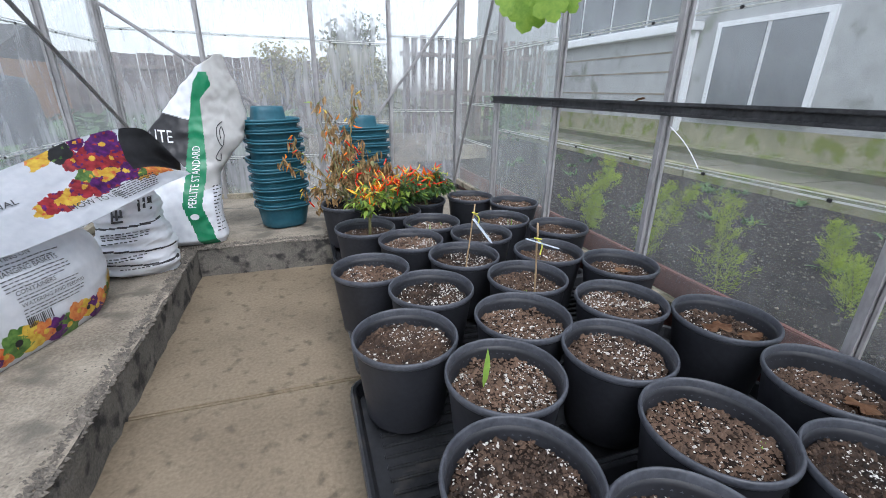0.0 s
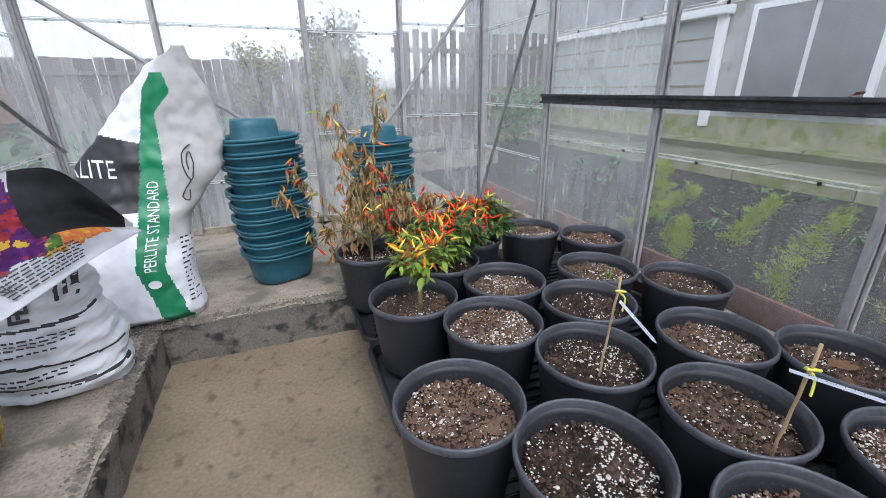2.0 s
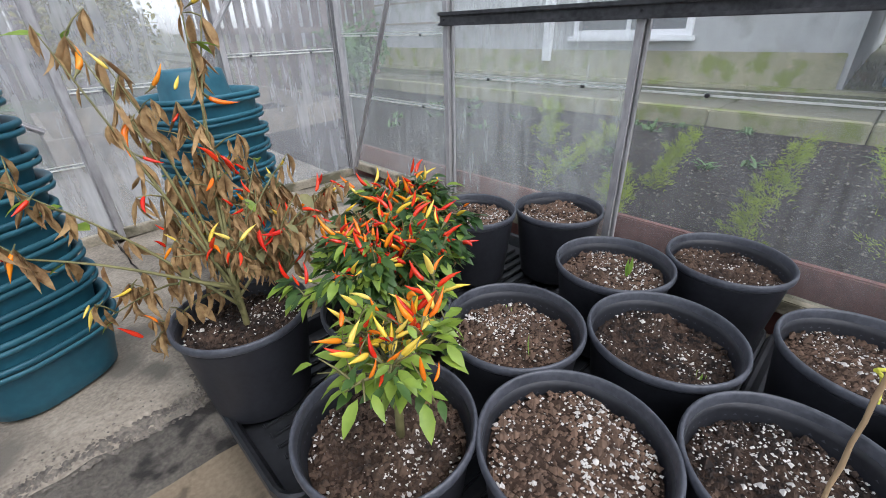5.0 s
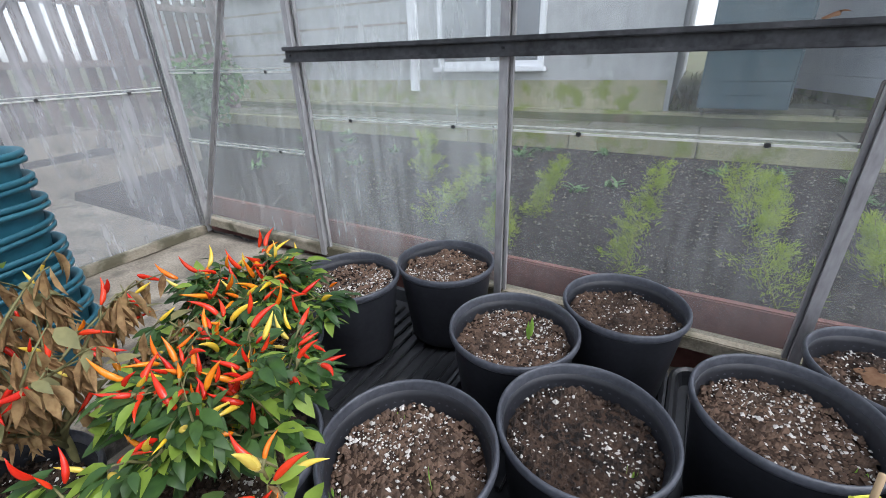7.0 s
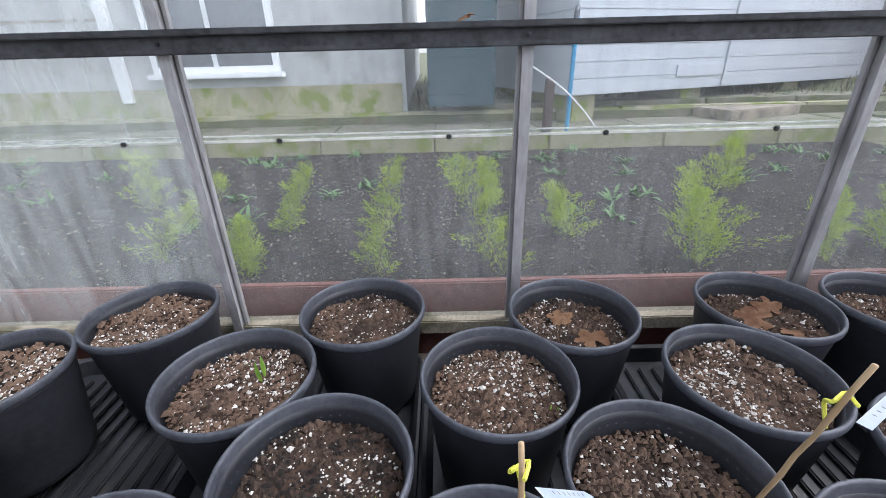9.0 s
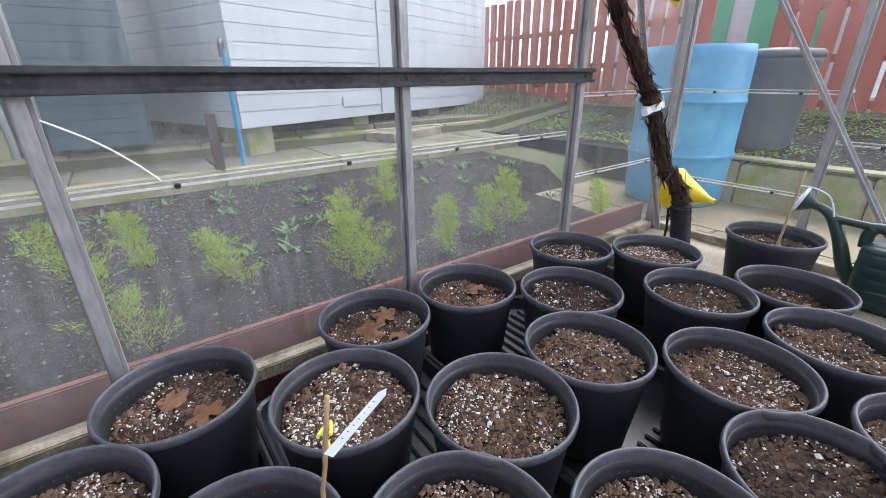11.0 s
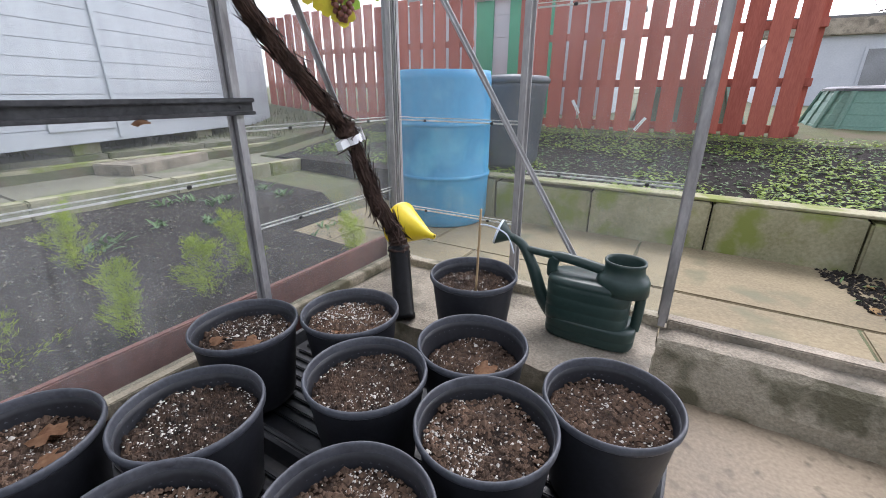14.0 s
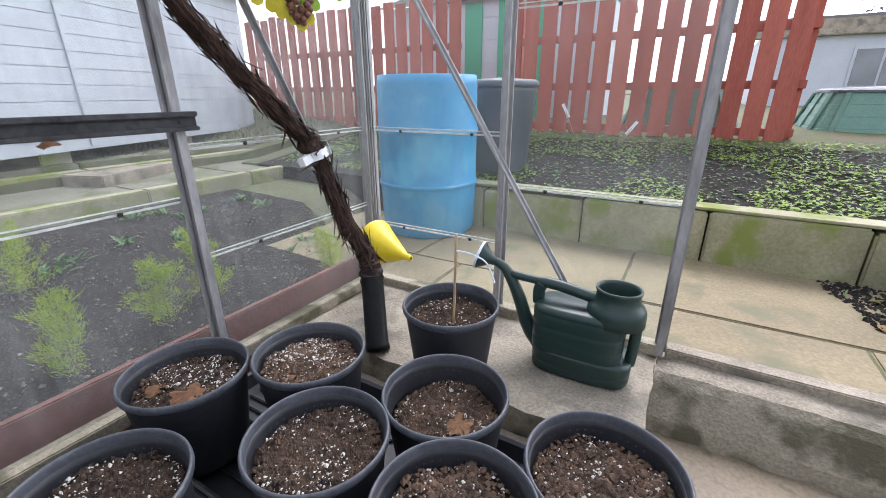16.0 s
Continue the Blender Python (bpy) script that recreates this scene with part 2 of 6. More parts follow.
M_YCH = surface("yellow_chilli", (0.75, 0.5, 0.03), (0.8, 0.62, 0.12), 10, 0.25, 0.02, per_object=0.5)
M_FERN = surface("feathery_frond", (0.25, 0.36, 0.025), (0.47, 0.58, 0.07), 8, 0.7, 0.0, sub=0.4)
M_GREENS = surface("broad_green_leaf", (0.055, 0.125, 0.04), (0.14, 0.25, 0.085), 6, 0.55, 0.2, sub=0.2)
M_TREE = surface("tree_leaf", (0.05, 0.07, 0.025), (0.16, 0.18, 0.06), 4, 0.7, 0.0, sub=0.2)
M_TREE_Y = surface("autumn_tree_leaf", (0.2, 0.19, 0.05), (0.36, 0.33, 0.11), 4, 0.7, 0.0, sub=0.2)
M_SPROUT = surface("seedling_green", (0.2, 0.4, 0.05), (0.35, 0.55, 0.1), 20, 0.5, 0.0, sub=0.3)
M_CANE = surface("bamboo_cane", (0.3, 0.2, 0.11), (0.5, 0.36, 0.2), 20, 0.6, 0.1, stretch=(1, 1, 0.2))
M_LABEL = surface("white_plant_label", (0.62, 0.7, 0.8), (0.78, 0.84, 0.9), 12, 0.4, 0.0)
M_TIE = surface("yellow_string", (0.6, 0.6, 0.05), (0.75, 0.75, 0.12), 20, 0.7, 0.0)
M_DEAD = surface("fallen_dry_leaf", (0.2, 0.085, 0.04), (0.46, 0.28, 0.16), 16, 0.8, 0.3, 80, sub=0.15)
M_BAGW = surface("white_bag_film", (0.63, 0.66, 0.70), (0.77, 0.79, 0.82), 5, 0.35, 0.12, 40)
M_BAGT = surface("milky_clear_film", (0.56, 0.56, 0.54), (0.70, 0.70, 0.68), 5, 0.3, 0.15, 30, sub=0.35)
M_BGREEN = surface("green_bag_print", (0.005, 0.17, 0.07), (0.01, 0.23, 0.10), 6, 0.35, 0.1)
M_BBLACK = surface("black_bag_print", (0.012, 0.012, 0.014), (0.03, 0.03, 0.033), 6, 0.35, 0.1)
M_INK = surface("dark_print", (0.02, 0.02, 0.024), (0.05, 0.05, 0.055), 12, 0.5, 0.0)
M_WINK = surface("white_print", (0.78, 0.8, 0.82), (0.86, 0.87, 0.88), 12, 0.5, 0.0)
M_PURPLE = surface("purple_petal_print", (0.02, 0.002, 0.05), (0.20, 0.025, 0.26), 45, 0.4, 0.1)
M_CRIM = surface("crimson_petal_print", (0.14, 0.002, 0.015), (0.62, 0.06, 0.07), 45, 0.4, 0.1)
M_YPET = surface("yellow_petal_print", (0.55, 0.25, 0.01), (0.85, 0.68, 0.10), 45, 0.4, 0.1)
M_OPET = surface("orange_petal_print", (0.6, 0.07, 0.02), (0.85, 0.42, 0.12), 45, 0.4, 0.1)
M_GPET = surface("leaf_print", (0.02, 0.09, 0.015), (0.2, 0.36, 0.08), 45, 0.4, 0.1)
M_COMPOST_BIN = surface("green_compost_bin", (0.10, 0.21, 0.17), (0.17, 0.31, 0.25), 3, 0.6, 0.1)
M_GREYBIN = surface("dark_grey_butt", (0.06, 0.07, 0.085), (0.11, 0.12, 0.14), 4, 0.5, 0.05)
M_DOORG = surface("green_paint", (0.04, 0.30, 0.17), (0.08, 0.38, 0.23), 4, 0.6, 0.05)


# ---- mesh helpers ----
for dull, gloss in ((M_PIPE, 0.15), (M_POT, 0.45), (M_BARK, 0.2), (M_SOIL, 0.2), (M_EARTH, 0.2)):
    dull.node_tree.nodes["Principled BSDF"].inputs["Specular IOR Level"].default_value = gloss


def mesh_of(bm, name, mats, smooth=False):
    me = bpy.data.meshes.new(name)
    bm.to_mesh(me)
    bm.free()
    for m in (mats if isinstance(mats, (list, tuple)) else [mats]):
        me.materials.append(m)
    if smooth:
        me.polygons.foreach_set("use_smooth", [True] * len(me.polygons))
    return me


def part(name, bm, material, parent=None, label="", smooth=False):
    ob = new(name, mesh_of(bm, name, material, smooth))
    if parent is not None:
        ob.parent = parent
    if label:
        ob["label"] = label
    return ob


def piece(name, me, parent, m=None):
    ob = new(name, me)
    ob.parent = parent
    if m is not None:
        ob.matrix_basis = m
    return ob


def thing(name, label, category, m=None, group="", kind=""):
    ob = new(name)
    ob.empty_display_size = 0.05
    if m is not None:
        ob.matrix_basis = m
    return tagged(ob, label, category, group, kind)


def box(bm, x0, x1, y0, y1, z0, z1, bevel=0.0, mat=0):
    vs = [bm.verts.new((x, y, z)) for z in (z0, z1) for y in (y0, y1) for x in (x0, x1)]
    fs = [bm.faces.new([vs[i] for i in f]) for f in ((0, 2, 3, 1), (4, 5, 7, 6), (0, 1, 5, 4), (2, 6, 7, 3), (0, 4, 6, 2), (1, 3, 7, 5))]
    for f in fs:
        f.material_index = mat
    if bevel:
        bmesh.ops.bevel(bm, geom=list({e for f in fs for e in f.edges}), offset=bevel, segments=2, affect='EDGES')
    return bm


def boxes(*args):
    bm = bmesh.new()
    for a in args:
        box(bm, *a)
    return bm


def beam(bm, a, b, w, d, up=(0, 0, 1)):
    """A straight bar of section w x d from a to b."""
    a, b = Vector(a), Vector(b)
    t = (b - a).normalized()
    s = t.cross(Vector(up))
    if s.length < 1e-3:
        s = t.cross(Vector((1, 0, 0)))
    s.normalize()
    u = s.cross(t)
    vs = [bm.verts.new(p + s * i * w / 2 + u * j * d / 2) for p in (a, b) for i, j in ((-1, -1), (1, -1), (1, 1), (-1, 1))]
    for f in ((3, 2, 1, 0), (4, 5, 6, 7), (0, 1, 5, 4), (1, 2, 6, 5), (2, 3, 7, 6), (3, 0, 4, 7)):
        bm.faces.new([vs[i] for i in f])
    return bm


def lathe(bm, profile, seg=40, sx=1.0, sy=1.0, power=2.0, at=(0, 0, 0), close_bottom=True):
    """Turns (radius, height) pairs about z; power above 2 squares the round."""
    rings = []
    for r, z in profile:
        ring = []
        for i in range(seg):
            a = 2 * math.pi * i / seg
            c, s = math.cos(a), math.sin(a)
            k = (abs(c) ** power + abs(s) ** power) ** (-1 / power)
            ring.append(bm.verts.new((at[0] + r * k * c * sx, at[1] + r * k * s * sy, at[2] + z)))
        rings.append(ring)
    for lo, hi in zip(rings, rings[1:]):
        for i in range(seg):
            bm.faces.new((lo[i], lo[(i + 1) % seg], hi[(i + 1) % seg], hi[i]))
    if close_bottom:
        bm.faces.new(rings[0][::-1])
    return rings


def tube(bm, pts, radii, seg=8, rough=0.0, rng=random):
    """A bent tapered tube along pts."""
    pts = [Vector(p) for p in pts]
    rings = []
    ref = Vector((0.31, 0.17, 0.93))
    for i, p in enumerate(pts):
        t = (pts[min(i + 1, len(pts) - 1)] - pts[max(i - 1, 0)]).normalized()
        s = t.cross(ref)
        if s.length < 0.05:
            s = t.cross(Vector((1, 0, 0)))
        s.normalize()
        u = s.cross(t)
        r = radii[i] if isinstance(radii, (list, tuple)) else radii
        rings.append([bm.verts.new(p + (s * math.cos(2 * math.pi * k / seg) + u * math.sin(2 * math.pi * k / seg)) * r * (1 + rough * rng.uniform(-1, 1))) for k in range(seg)])
    for lo, hi in zip(rings, rings[1:]):
        for k in range(seg):
            bm.faces.new((lo[k], lo[(k + 1) % seg], hi[(k + 1) % seg], hi[k]))
    bm.faces.new(rings[0][::-1])
    bm.faces.new(rings[-1])


def smooth_path(pts, n):
    """n points along a Catmull-Rom line."""
    p = [Vector(q) for q in pts]
    out = []
    for i in range(n):
        u = i / (n - 1) * (len(p) - 1)
        k = min(int(u), len(p) - 2)
        f = u - k
        a, b, c, d = p[max(k - 1, 0)], p[k], p[k + 1], p[min(k + 2, len(p) - 1)]
        out.append(0.5 * ((2 * b) + (c - a) * f + (2 * a - 5 * b + 4 * c - d) * f * f + (3 * b - a - 3 * c + d) * f ** 3))
    return out


def chunk(bm, p, r, rng, mat=0):
    """A small irregular grain of eight faces."""
    k = [bm.verts.new(Vector(p) + Vector(d) * r * rng.uniform(0.6, 1.25)) for d in ((1, 0, 0), (0, 1, 0), (-1, 0, 0), (0, -1, 0), (0, 0, 0.8), (0, 0, -0.8))]
    for a, b in ((0, 1), (1, 2), (2, 3), (3, 0)):
        for f in ((k[a], k[b], k[4]), (k[b], k[a], k[5])):
            bm.faces.new(f).material_index = mat


def leaf(bm, p, d, n, length, width, curl=0.2, mat=0, fold=0.15):
    """A pointed leaf of eight faces from p along d, its face towards n."""
    d, n = Vector(d).normalized(), Vector(n)
    s = d.cross(n)
    if s.length < 1e-3:
        s = d.cross(Vector((0.3, 0.9, 0.1)))
    s.normalize()
    n = s.cross(d)
    p = Vector(p)
    mid, le, ri = [], [], []
    for f, w in ((0, 0.0), (0.25, 0.8), (0.55, 1.0), (0.8, 0.55), (1.0, 0.0)):
        c = p + d * length * f - n * curl * length * f * f
        mid.append(bm.verts.new(c))
        if 0 < w:
            le.append(bm.verts.new(c + s * w * width / 2 + n * fold * width * w))
            ri.append(bm.verts.new(c - s * w * width / 2 + n * fold * width * w))
    for side in (le, ri):
        flip = side is ri
        fs = [(mid[0], mid[1], side[0])] + [(mid[i], mid[i + 1], side[i], side[i - 1]) for i in (1, 2)] + [(mid[3], mid[4], side[2])]
        for q in fs:
            bm.faces.new(q if not flip else q[::-1]).material_index = mat


def lump(x, y, s=1.0):
    return noise.noise((x * s, y * s, 0.37))


# ---- the setting: ground, floor, ledges ----
NY, SY, WX = 0.14, -4.32, -2.44


def ground_z(x, y):
    """Garden level: terraces rise to the east and behind the block wall."""
    if WX - 0.05 < x < 0.06 and SY - 0.06 < y < NY + 0.06:
        return -0.15
    z = 0.0
    if x > 0.06:
        if y > -4.46 or x > 1.3:
            z = 0.10 + 0.03 * min(x, 2.2)
            if x > 2.45:
                z = 0.24
            if x > 3.25:
                z = 0.33 + 0.10 * min(x - 3.25, 2.0)
            if x > 3.0 and y < -6:
                z += min(0.12 * (-6 - y), 0.35)
        if y > NY:
            z = z + 0.0
    if y < -5.80 and x <= 3.0:
        z = max(z, min(0.28 + 0.14 * (-5.80 - y), 0.62))
    if x < WX:
        z = max(z, 0.10)
    if y > NY + 0.06 and x <= 0.06:
        z = 0.04
    r = math.hypot(x + 1, y + 2)
    if r > 14:
        z += min((r - 14) * 0.012, 0.6)
    return z + 0.012 * lump(x, y, 3.0)


def axis(lo, hi, marks):
    v = {lo, hi, *marks}
    a = -14.0
    while a < 12:
        v.add(round(a, 3))
        a += 0.25
    for k in (-400, -250, -150, -90, -55, -35, -25, -18, 15, 20, 28, 40, 60, 100, 160, 250, 400):
        v.add(float(k))
    return sorted(v)


XS = axis(-400, 400, (WX - 0.04, 0.05, 0.07, 2.44, 2.46, 3.24, 3.26, 2.99, 3.01, WX - 0.06))
YS = axis(-400, 400, (SY - 0.05, SY - 0.07, NY + 0.05, NY + 0.07, -5.79, -5.81, -4.45, -4.47))
gv = [(x, y, ground_z(x, y)) for y in YS for x in XS]
gf = [(j * len(XS) + i, j * len(XS) + i + 1, (j + 1) * len(XS) + i + 1, (j + 1) * len(XS) + i) for j in range(len(YS) - 1) for i in range(len(XS) - 1)]
gme = bpy.data.meshes.new("ground")
gme.from_pydata(gv, [], gf)
gme.materials.append(M_LAWN)
gme.materials.append(M_EARTH)
for p in gme.polygons:
    c = p.center
    bed = (0.05 < c.x < 2.45 and (-4.46 if c.x < 1.3 else -5.2) < c.y < 3.5) or (c.y < -5.8 and c.x < 2.8 and c.y > -7.6) or (-7 < c.x < WX and -3 < c.y < 9) or (-1.4 > c.x > -7 and 0.9 < c.y < 9)
    p.material_index = 1 if bed else 0
tagged(new("ground", gme), "mossy lawn and dark soil beds round the greenhouse", "ground", kind="structure")

# floor of the sunken path: stone slabs with open joints
floor = tagged(part("floor", boxes((-1.90, -1.10, SY + 0.1, -1.06, -0.12, -0.012)), M_KERB), "sunken path of worn buff paving slabs", "floor", kind="structure")
for i, (y0, y1) in enumerate(((-2.146, -1.06), (-3.18, -2.154), (-4.21, -3.188))):
    part("slab", boxes((-1.86, -1.11, y0, y1, -0.05, 0.0, 0.006)), M_SLAB, floor)


def ledge(name, x0, x1, y0, y1, top, label, nosing="", fall=0.0, batter=0.0):
    """A cast ledge with a worn, uneven nosing."""
    bm = bmesh.new()
    nx, ny = max(int((x1 - x0) / 0.045), 2), max(int((y1 - y0) / 0.045), 2)
    grid = {}
    for i in range(nx + 1):
        for j in range(ny + 1):
            x, y = x0 + (x1 - x0) * i / nx, y0 + (y1 - y0) * j / ny
            edge = i in (0, nx) or j in (0, ny)
            z = top - fall * min(max((y + 0.95) / 1.1, 0), 1) + 0.006 * lump(x, y, 7) + (-0.012 - 0.008 * noise.noise((x * 22, y * 22, 2)) if edge else 0)
            sx = 0.010 * noise.noise((x * 15, y * 15, 5)) if i in (0, nx) else 0
            sy = 0.010 * noise.noise((x * 15, y * 15, 8)) if j in (0, ny) else 0
            grid[i, j] = bm.verts.new((x + sx, y + sy, z))
    for i in range(nx):
        for j in range(ny):
            bm.faces.new((grid[i, j], grid[i + 1, j], grid[i + 1, j + 1], grid[i, j + 1]))
    rim = [grid[i, 0] for i in range(nx + 1)] + [grid[nx, j] for j in range(1, ny + 1)] + [grid[i, ny] for i in range(nx - 1, -1, -1)] + [grid[0, j] for j in range(ny - 1, 0, -1)]
    prev = rim
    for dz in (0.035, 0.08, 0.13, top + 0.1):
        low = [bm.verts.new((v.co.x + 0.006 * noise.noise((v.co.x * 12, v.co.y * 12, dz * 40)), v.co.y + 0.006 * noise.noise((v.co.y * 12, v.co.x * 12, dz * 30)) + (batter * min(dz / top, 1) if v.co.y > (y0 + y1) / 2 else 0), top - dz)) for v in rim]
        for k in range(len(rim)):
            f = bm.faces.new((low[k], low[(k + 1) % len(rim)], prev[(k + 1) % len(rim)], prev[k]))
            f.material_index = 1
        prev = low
    # top in M_CONC; side faces in darker M_KERB, on south ledges paler M_SFACE
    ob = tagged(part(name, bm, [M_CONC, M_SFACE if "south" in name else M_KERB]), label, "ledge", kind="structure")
    if nosing:
        rng = random.Random(int(x1 * 100))
        bm = bmesh.new()
        for _ in range(int(8200 * ((y1 - y0) if nosing == 'x' else (x1 - x0)) / 3)):
            q = abs(rng.gauss(0, 0.05))
            x, y = (x1 - q + 0.002, rng.uniform(y0, y1)) if nosing == 'x' else (rng.uniform(x0, x1), (y1 - q + 0.002) if nosing == 's' else (y0 + q - 0.002))
            chunk(bm, (x, y, top - 0.006 + 0.006 * lump(x, y, 7) - 0.012 * max(0, 1 - q / 0.02)), rng.uniform(0.002, 0.010), rng)
        tagged(part("aggregate", bm, M_GRIT, ob, "exposed pebbles in the worn edge"), kind="stuff")
    return ob


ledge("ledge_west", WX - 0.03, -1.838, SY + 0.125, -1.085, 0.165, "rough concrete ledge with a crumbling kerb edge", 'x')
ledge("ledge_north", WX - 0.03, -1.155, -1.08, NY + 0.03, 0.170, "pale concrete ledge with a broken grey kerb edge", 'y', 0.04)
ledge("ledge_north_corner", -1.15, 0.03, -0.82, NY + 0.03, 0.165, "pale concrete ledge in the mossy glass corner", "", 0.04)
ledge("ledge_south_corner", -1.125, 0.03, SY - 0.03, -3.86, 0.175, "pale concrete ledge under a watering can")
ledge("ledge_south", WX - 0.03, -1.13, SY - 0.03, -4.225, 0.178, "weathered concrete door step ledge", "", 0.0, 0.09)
tagged(part("threshold", boxes((-1.95, -1.148, SY - 0.022, SY + 0.030, 0.170, 0.208, 0.004)), M_CONC), "weathered pale threshold rail across the doorway", "threshold", kind="structure")
ledge("ledge_east", -1.10, 0.03, -3.855, -0.825, 0.095, "low concrete base under black plastic trays")

# ---- greenhouse glazing ----
BARS_E = [NY, -0.66, -1.39, -2.12, -2.85, -3.58, SY]
EAVES = 1.72


def upright(bm, x, y, z0, z1, nx, ny, w=0.034):
    """A T-section glazing bar with its web towards the inside normal (nx, ny)."""
    if abs(nx) > 0:
        box(bm, *sorted((x, x + nx * 0.006)), y - w / 2, y + w / 2, z0, z1)
        box(bm, *sorted((x + nx * 0.006, x + nx * 0.030)), y - 0.006, y + 0.006, z0, z1)
        box(bm, *sorted((x + nx * 0.030, x + nx * 0.035)), y - 0.011, y + 0.011, z0, z1)
        for s in (-1, 1):
            box(bm, *sorted((x + nx * 0.006, x + nx * 0.012)), *sorted((y + s * 0.010, y + s * w / 2)), z0, z1)
    else:
        box(bm, x - w / 2, x + w / 2, *sorted((y, y + ny * 0.006)), z0, z1)
        box(bm, x - 0.006, x + 0.006, *sorted((y + ny * 0.006, y + ny * 0.030)), z0, z1)
        box(bm, x - 0.011, x + 0.011, *sorted((y + ny * 0.030, y + ny * 0.035)), z0, z1)
    return bm


def glazed_wall(name, label, along, fixed, stops, rows, normal, glass, base):
    """A glazed side: bars at the stops, lapped panes between them. along: 'x' or 'y'."""
    w = thing(name, label, "glass wall", kind="structure")
    nx, ny = normal
    for s in stops:
        bm = bmesh.new()
        x, y = (fixed, s) if along == 'y' else (s, fixed)
        upright(bm, x, y, base, EAVES, nx, ny)
        part("glazing_bar", bm, M_ALU, w)
    lo, hi = min(stops), max(stops)
    d = 0.045
    bm = bmesh.new()
    if along == 'y':
        box(bm, fixed - 0.02, fixed + 0.03, lo, hi, base - 0.012, base + 0.028, 0.003)
    else:
        box(bm, lo, hi, fixed - 0.02, fixed + 0.03, base - 0.012, base + 0.028, 0.003)
    part("sill", bm, M_SFACE, w)
    bm = bmesh.new()
    if along == 'y':
        box(bm, fixed - 0.03, fixed + 0.03, lo, hi, EAVES, EAVES + 0.06, 0.004)
    else:
        box(bm, lo, hi, fixed - 0.03, fixed + 0.03, EAVES, EAVES + 0.06, 0.004)
    part("eaves_bar", bm, M_ALU, w)
    for k, (a, b) in enumerate(zip(stops, stops[1:])):
        a, b = sorted((a, b))
        cuts = [base + 0.03, *rows[k], EAVES]
        for i, (z0, z1) in enumerate(zip(cuts, cuts[1:])):
            o = 0.004 + 0.004 * (i % 2)
            bm = bmesh.new()
            z0 = z0 - (0.012 if i else 0)
            if along == 'y':
                box(bm, *sorted((fixed - nx * o, fixed - nx * (o + 0.003))), a + 0.004, b - 0.004, z0, z1)
            else:
                box(bm, a + 0.004, b - 0.004, *sorted((fixed - ny * o, fixed - ny * (o + 0.003))), z0, z1)
            pane = part("pane", bm, glass[k] if isinstance(glass, list) else glass, w)
            pane.visible_shadow = False
            if i:
                bm = bmesh.new()
                q = 0.0035
                if along == 'y':
                    box(bm, *sorted((fixed - nx * 0.001, fixed - nx * (0.001 - 0.0025))), a + 0.02, b - 0.02, z0 + 0.001, z0 + 0.006)
                    box(bm, *sorted((fixed - nx * 0.001, fixed - nx * (0.001 - 0.0025))), a + 0.02, b - 0.02, z0 + 0.014, z0 + 0.017)
                else:
                    box(bm, a + 0.02, b - 0.02, *sorted((fixed - ny * 0.001, fixed - ny * (0.001 - 0.0025))), z0 + 0.001, z0 + 0.006)
                    box(bm, a + 0.02, b - 0.02, *sorted((fixed - ny * 0.001, fixed - ny * (0.001 - 0.0025))), z0 + 0.014, z0 + 0.017)
                part("lap_edge", bm, M_STRIP, w)
                for f in (0.22, 0.74):
                    s = a + (b - a) * f
                    bm = bmesh.new()
                    if along == 'y':
                        box(bm, *sorted((fixed + nx * 0.001, fixed + nx * 0.007)), s - 0.006, s + 0.006, z0 - 0.002, z0 + 0.009, 0.002)
                    else:
                        box(bm, s - 0.006, s + 0.006, *sorted((fixed + ny * 0.001, fixed + ny * 0.007)), z0 - 0.002, z0 + 0.009, 0.002)
                    part("glass_clip", bm, M_CLIP, w)
    return w


wall_east = glazed_wall("wall_east", "aluminium framed side of lapped, drip-streaked glass panes", 'y', 0.018, BARS_E,
                        [(0.57, 0.85, 1.31)] + [(0.70, 1.195)] * 4 + [(0.53, 0.83, 1.31)], (-1, 0), [M_GLASS_M, M_GLASS_M, M_GLASS_E, M_GLASS_E, M_GLASS_P, M_GLASS_P], 0.18)
wall_north = glazed_wall("wall_north", "aluminium framed end of misted glass panes", 'x', NY, [WX, -1.866, -1.13, -0.565, 0.0],
                         [(0.60, 1.285), (0.446, 1.28), (0.70, 1.27), (0.785, 1.33)], (0, -1), M_GLASS_N, 0.14)
wall_south = glazed_wall("wall_south", "aluminium framed end of fairly clear glass panes", 'x', SY, [0.0, -0.575, -1.13],
                         [(0.45, 0.83, 1.3), (0.66, 1.2)], (0, 1), M_GLASS_S, 0.18)
wall_south_far = glazed_wall("wall_south_west", "narrow glazed strip beside the doorway", 'x', SY, [-1.95, WX], [(0.7, 1.2)], (0, 1), M_GLASS_S, 0.18)
wall_west = glazed_wall("wall_west", "aluminium framed side of misted glass panes", 'y', WX, [NY, -0.60, -1.33, -2.06, -2.79, -3.52, SY],
                        [(0.66, 1.2)] * 6, (1, 0), M_GLASS_N, 0.18)
# corner posts, braces and the rail along the east side
for x, y in ((0.012, NY), (0.012, SY), (WX, NY), (WX, SY)):
    sx, sy = (-1 if x > -1 else 1), (-1 if y == NY else 1)
    bm = bmesh.new()
    box(bm, *sorted((x - sx * 0.03, x + sx * 0.022)), *sorted((y - sy * 0.03, y + sy * 0.022)), 0.16, EAVES, 0.004)
    tagged(part("corner_post", bm, M_ALU), "dull aluminium corner post of the greenhouse", "post", kind="structure")


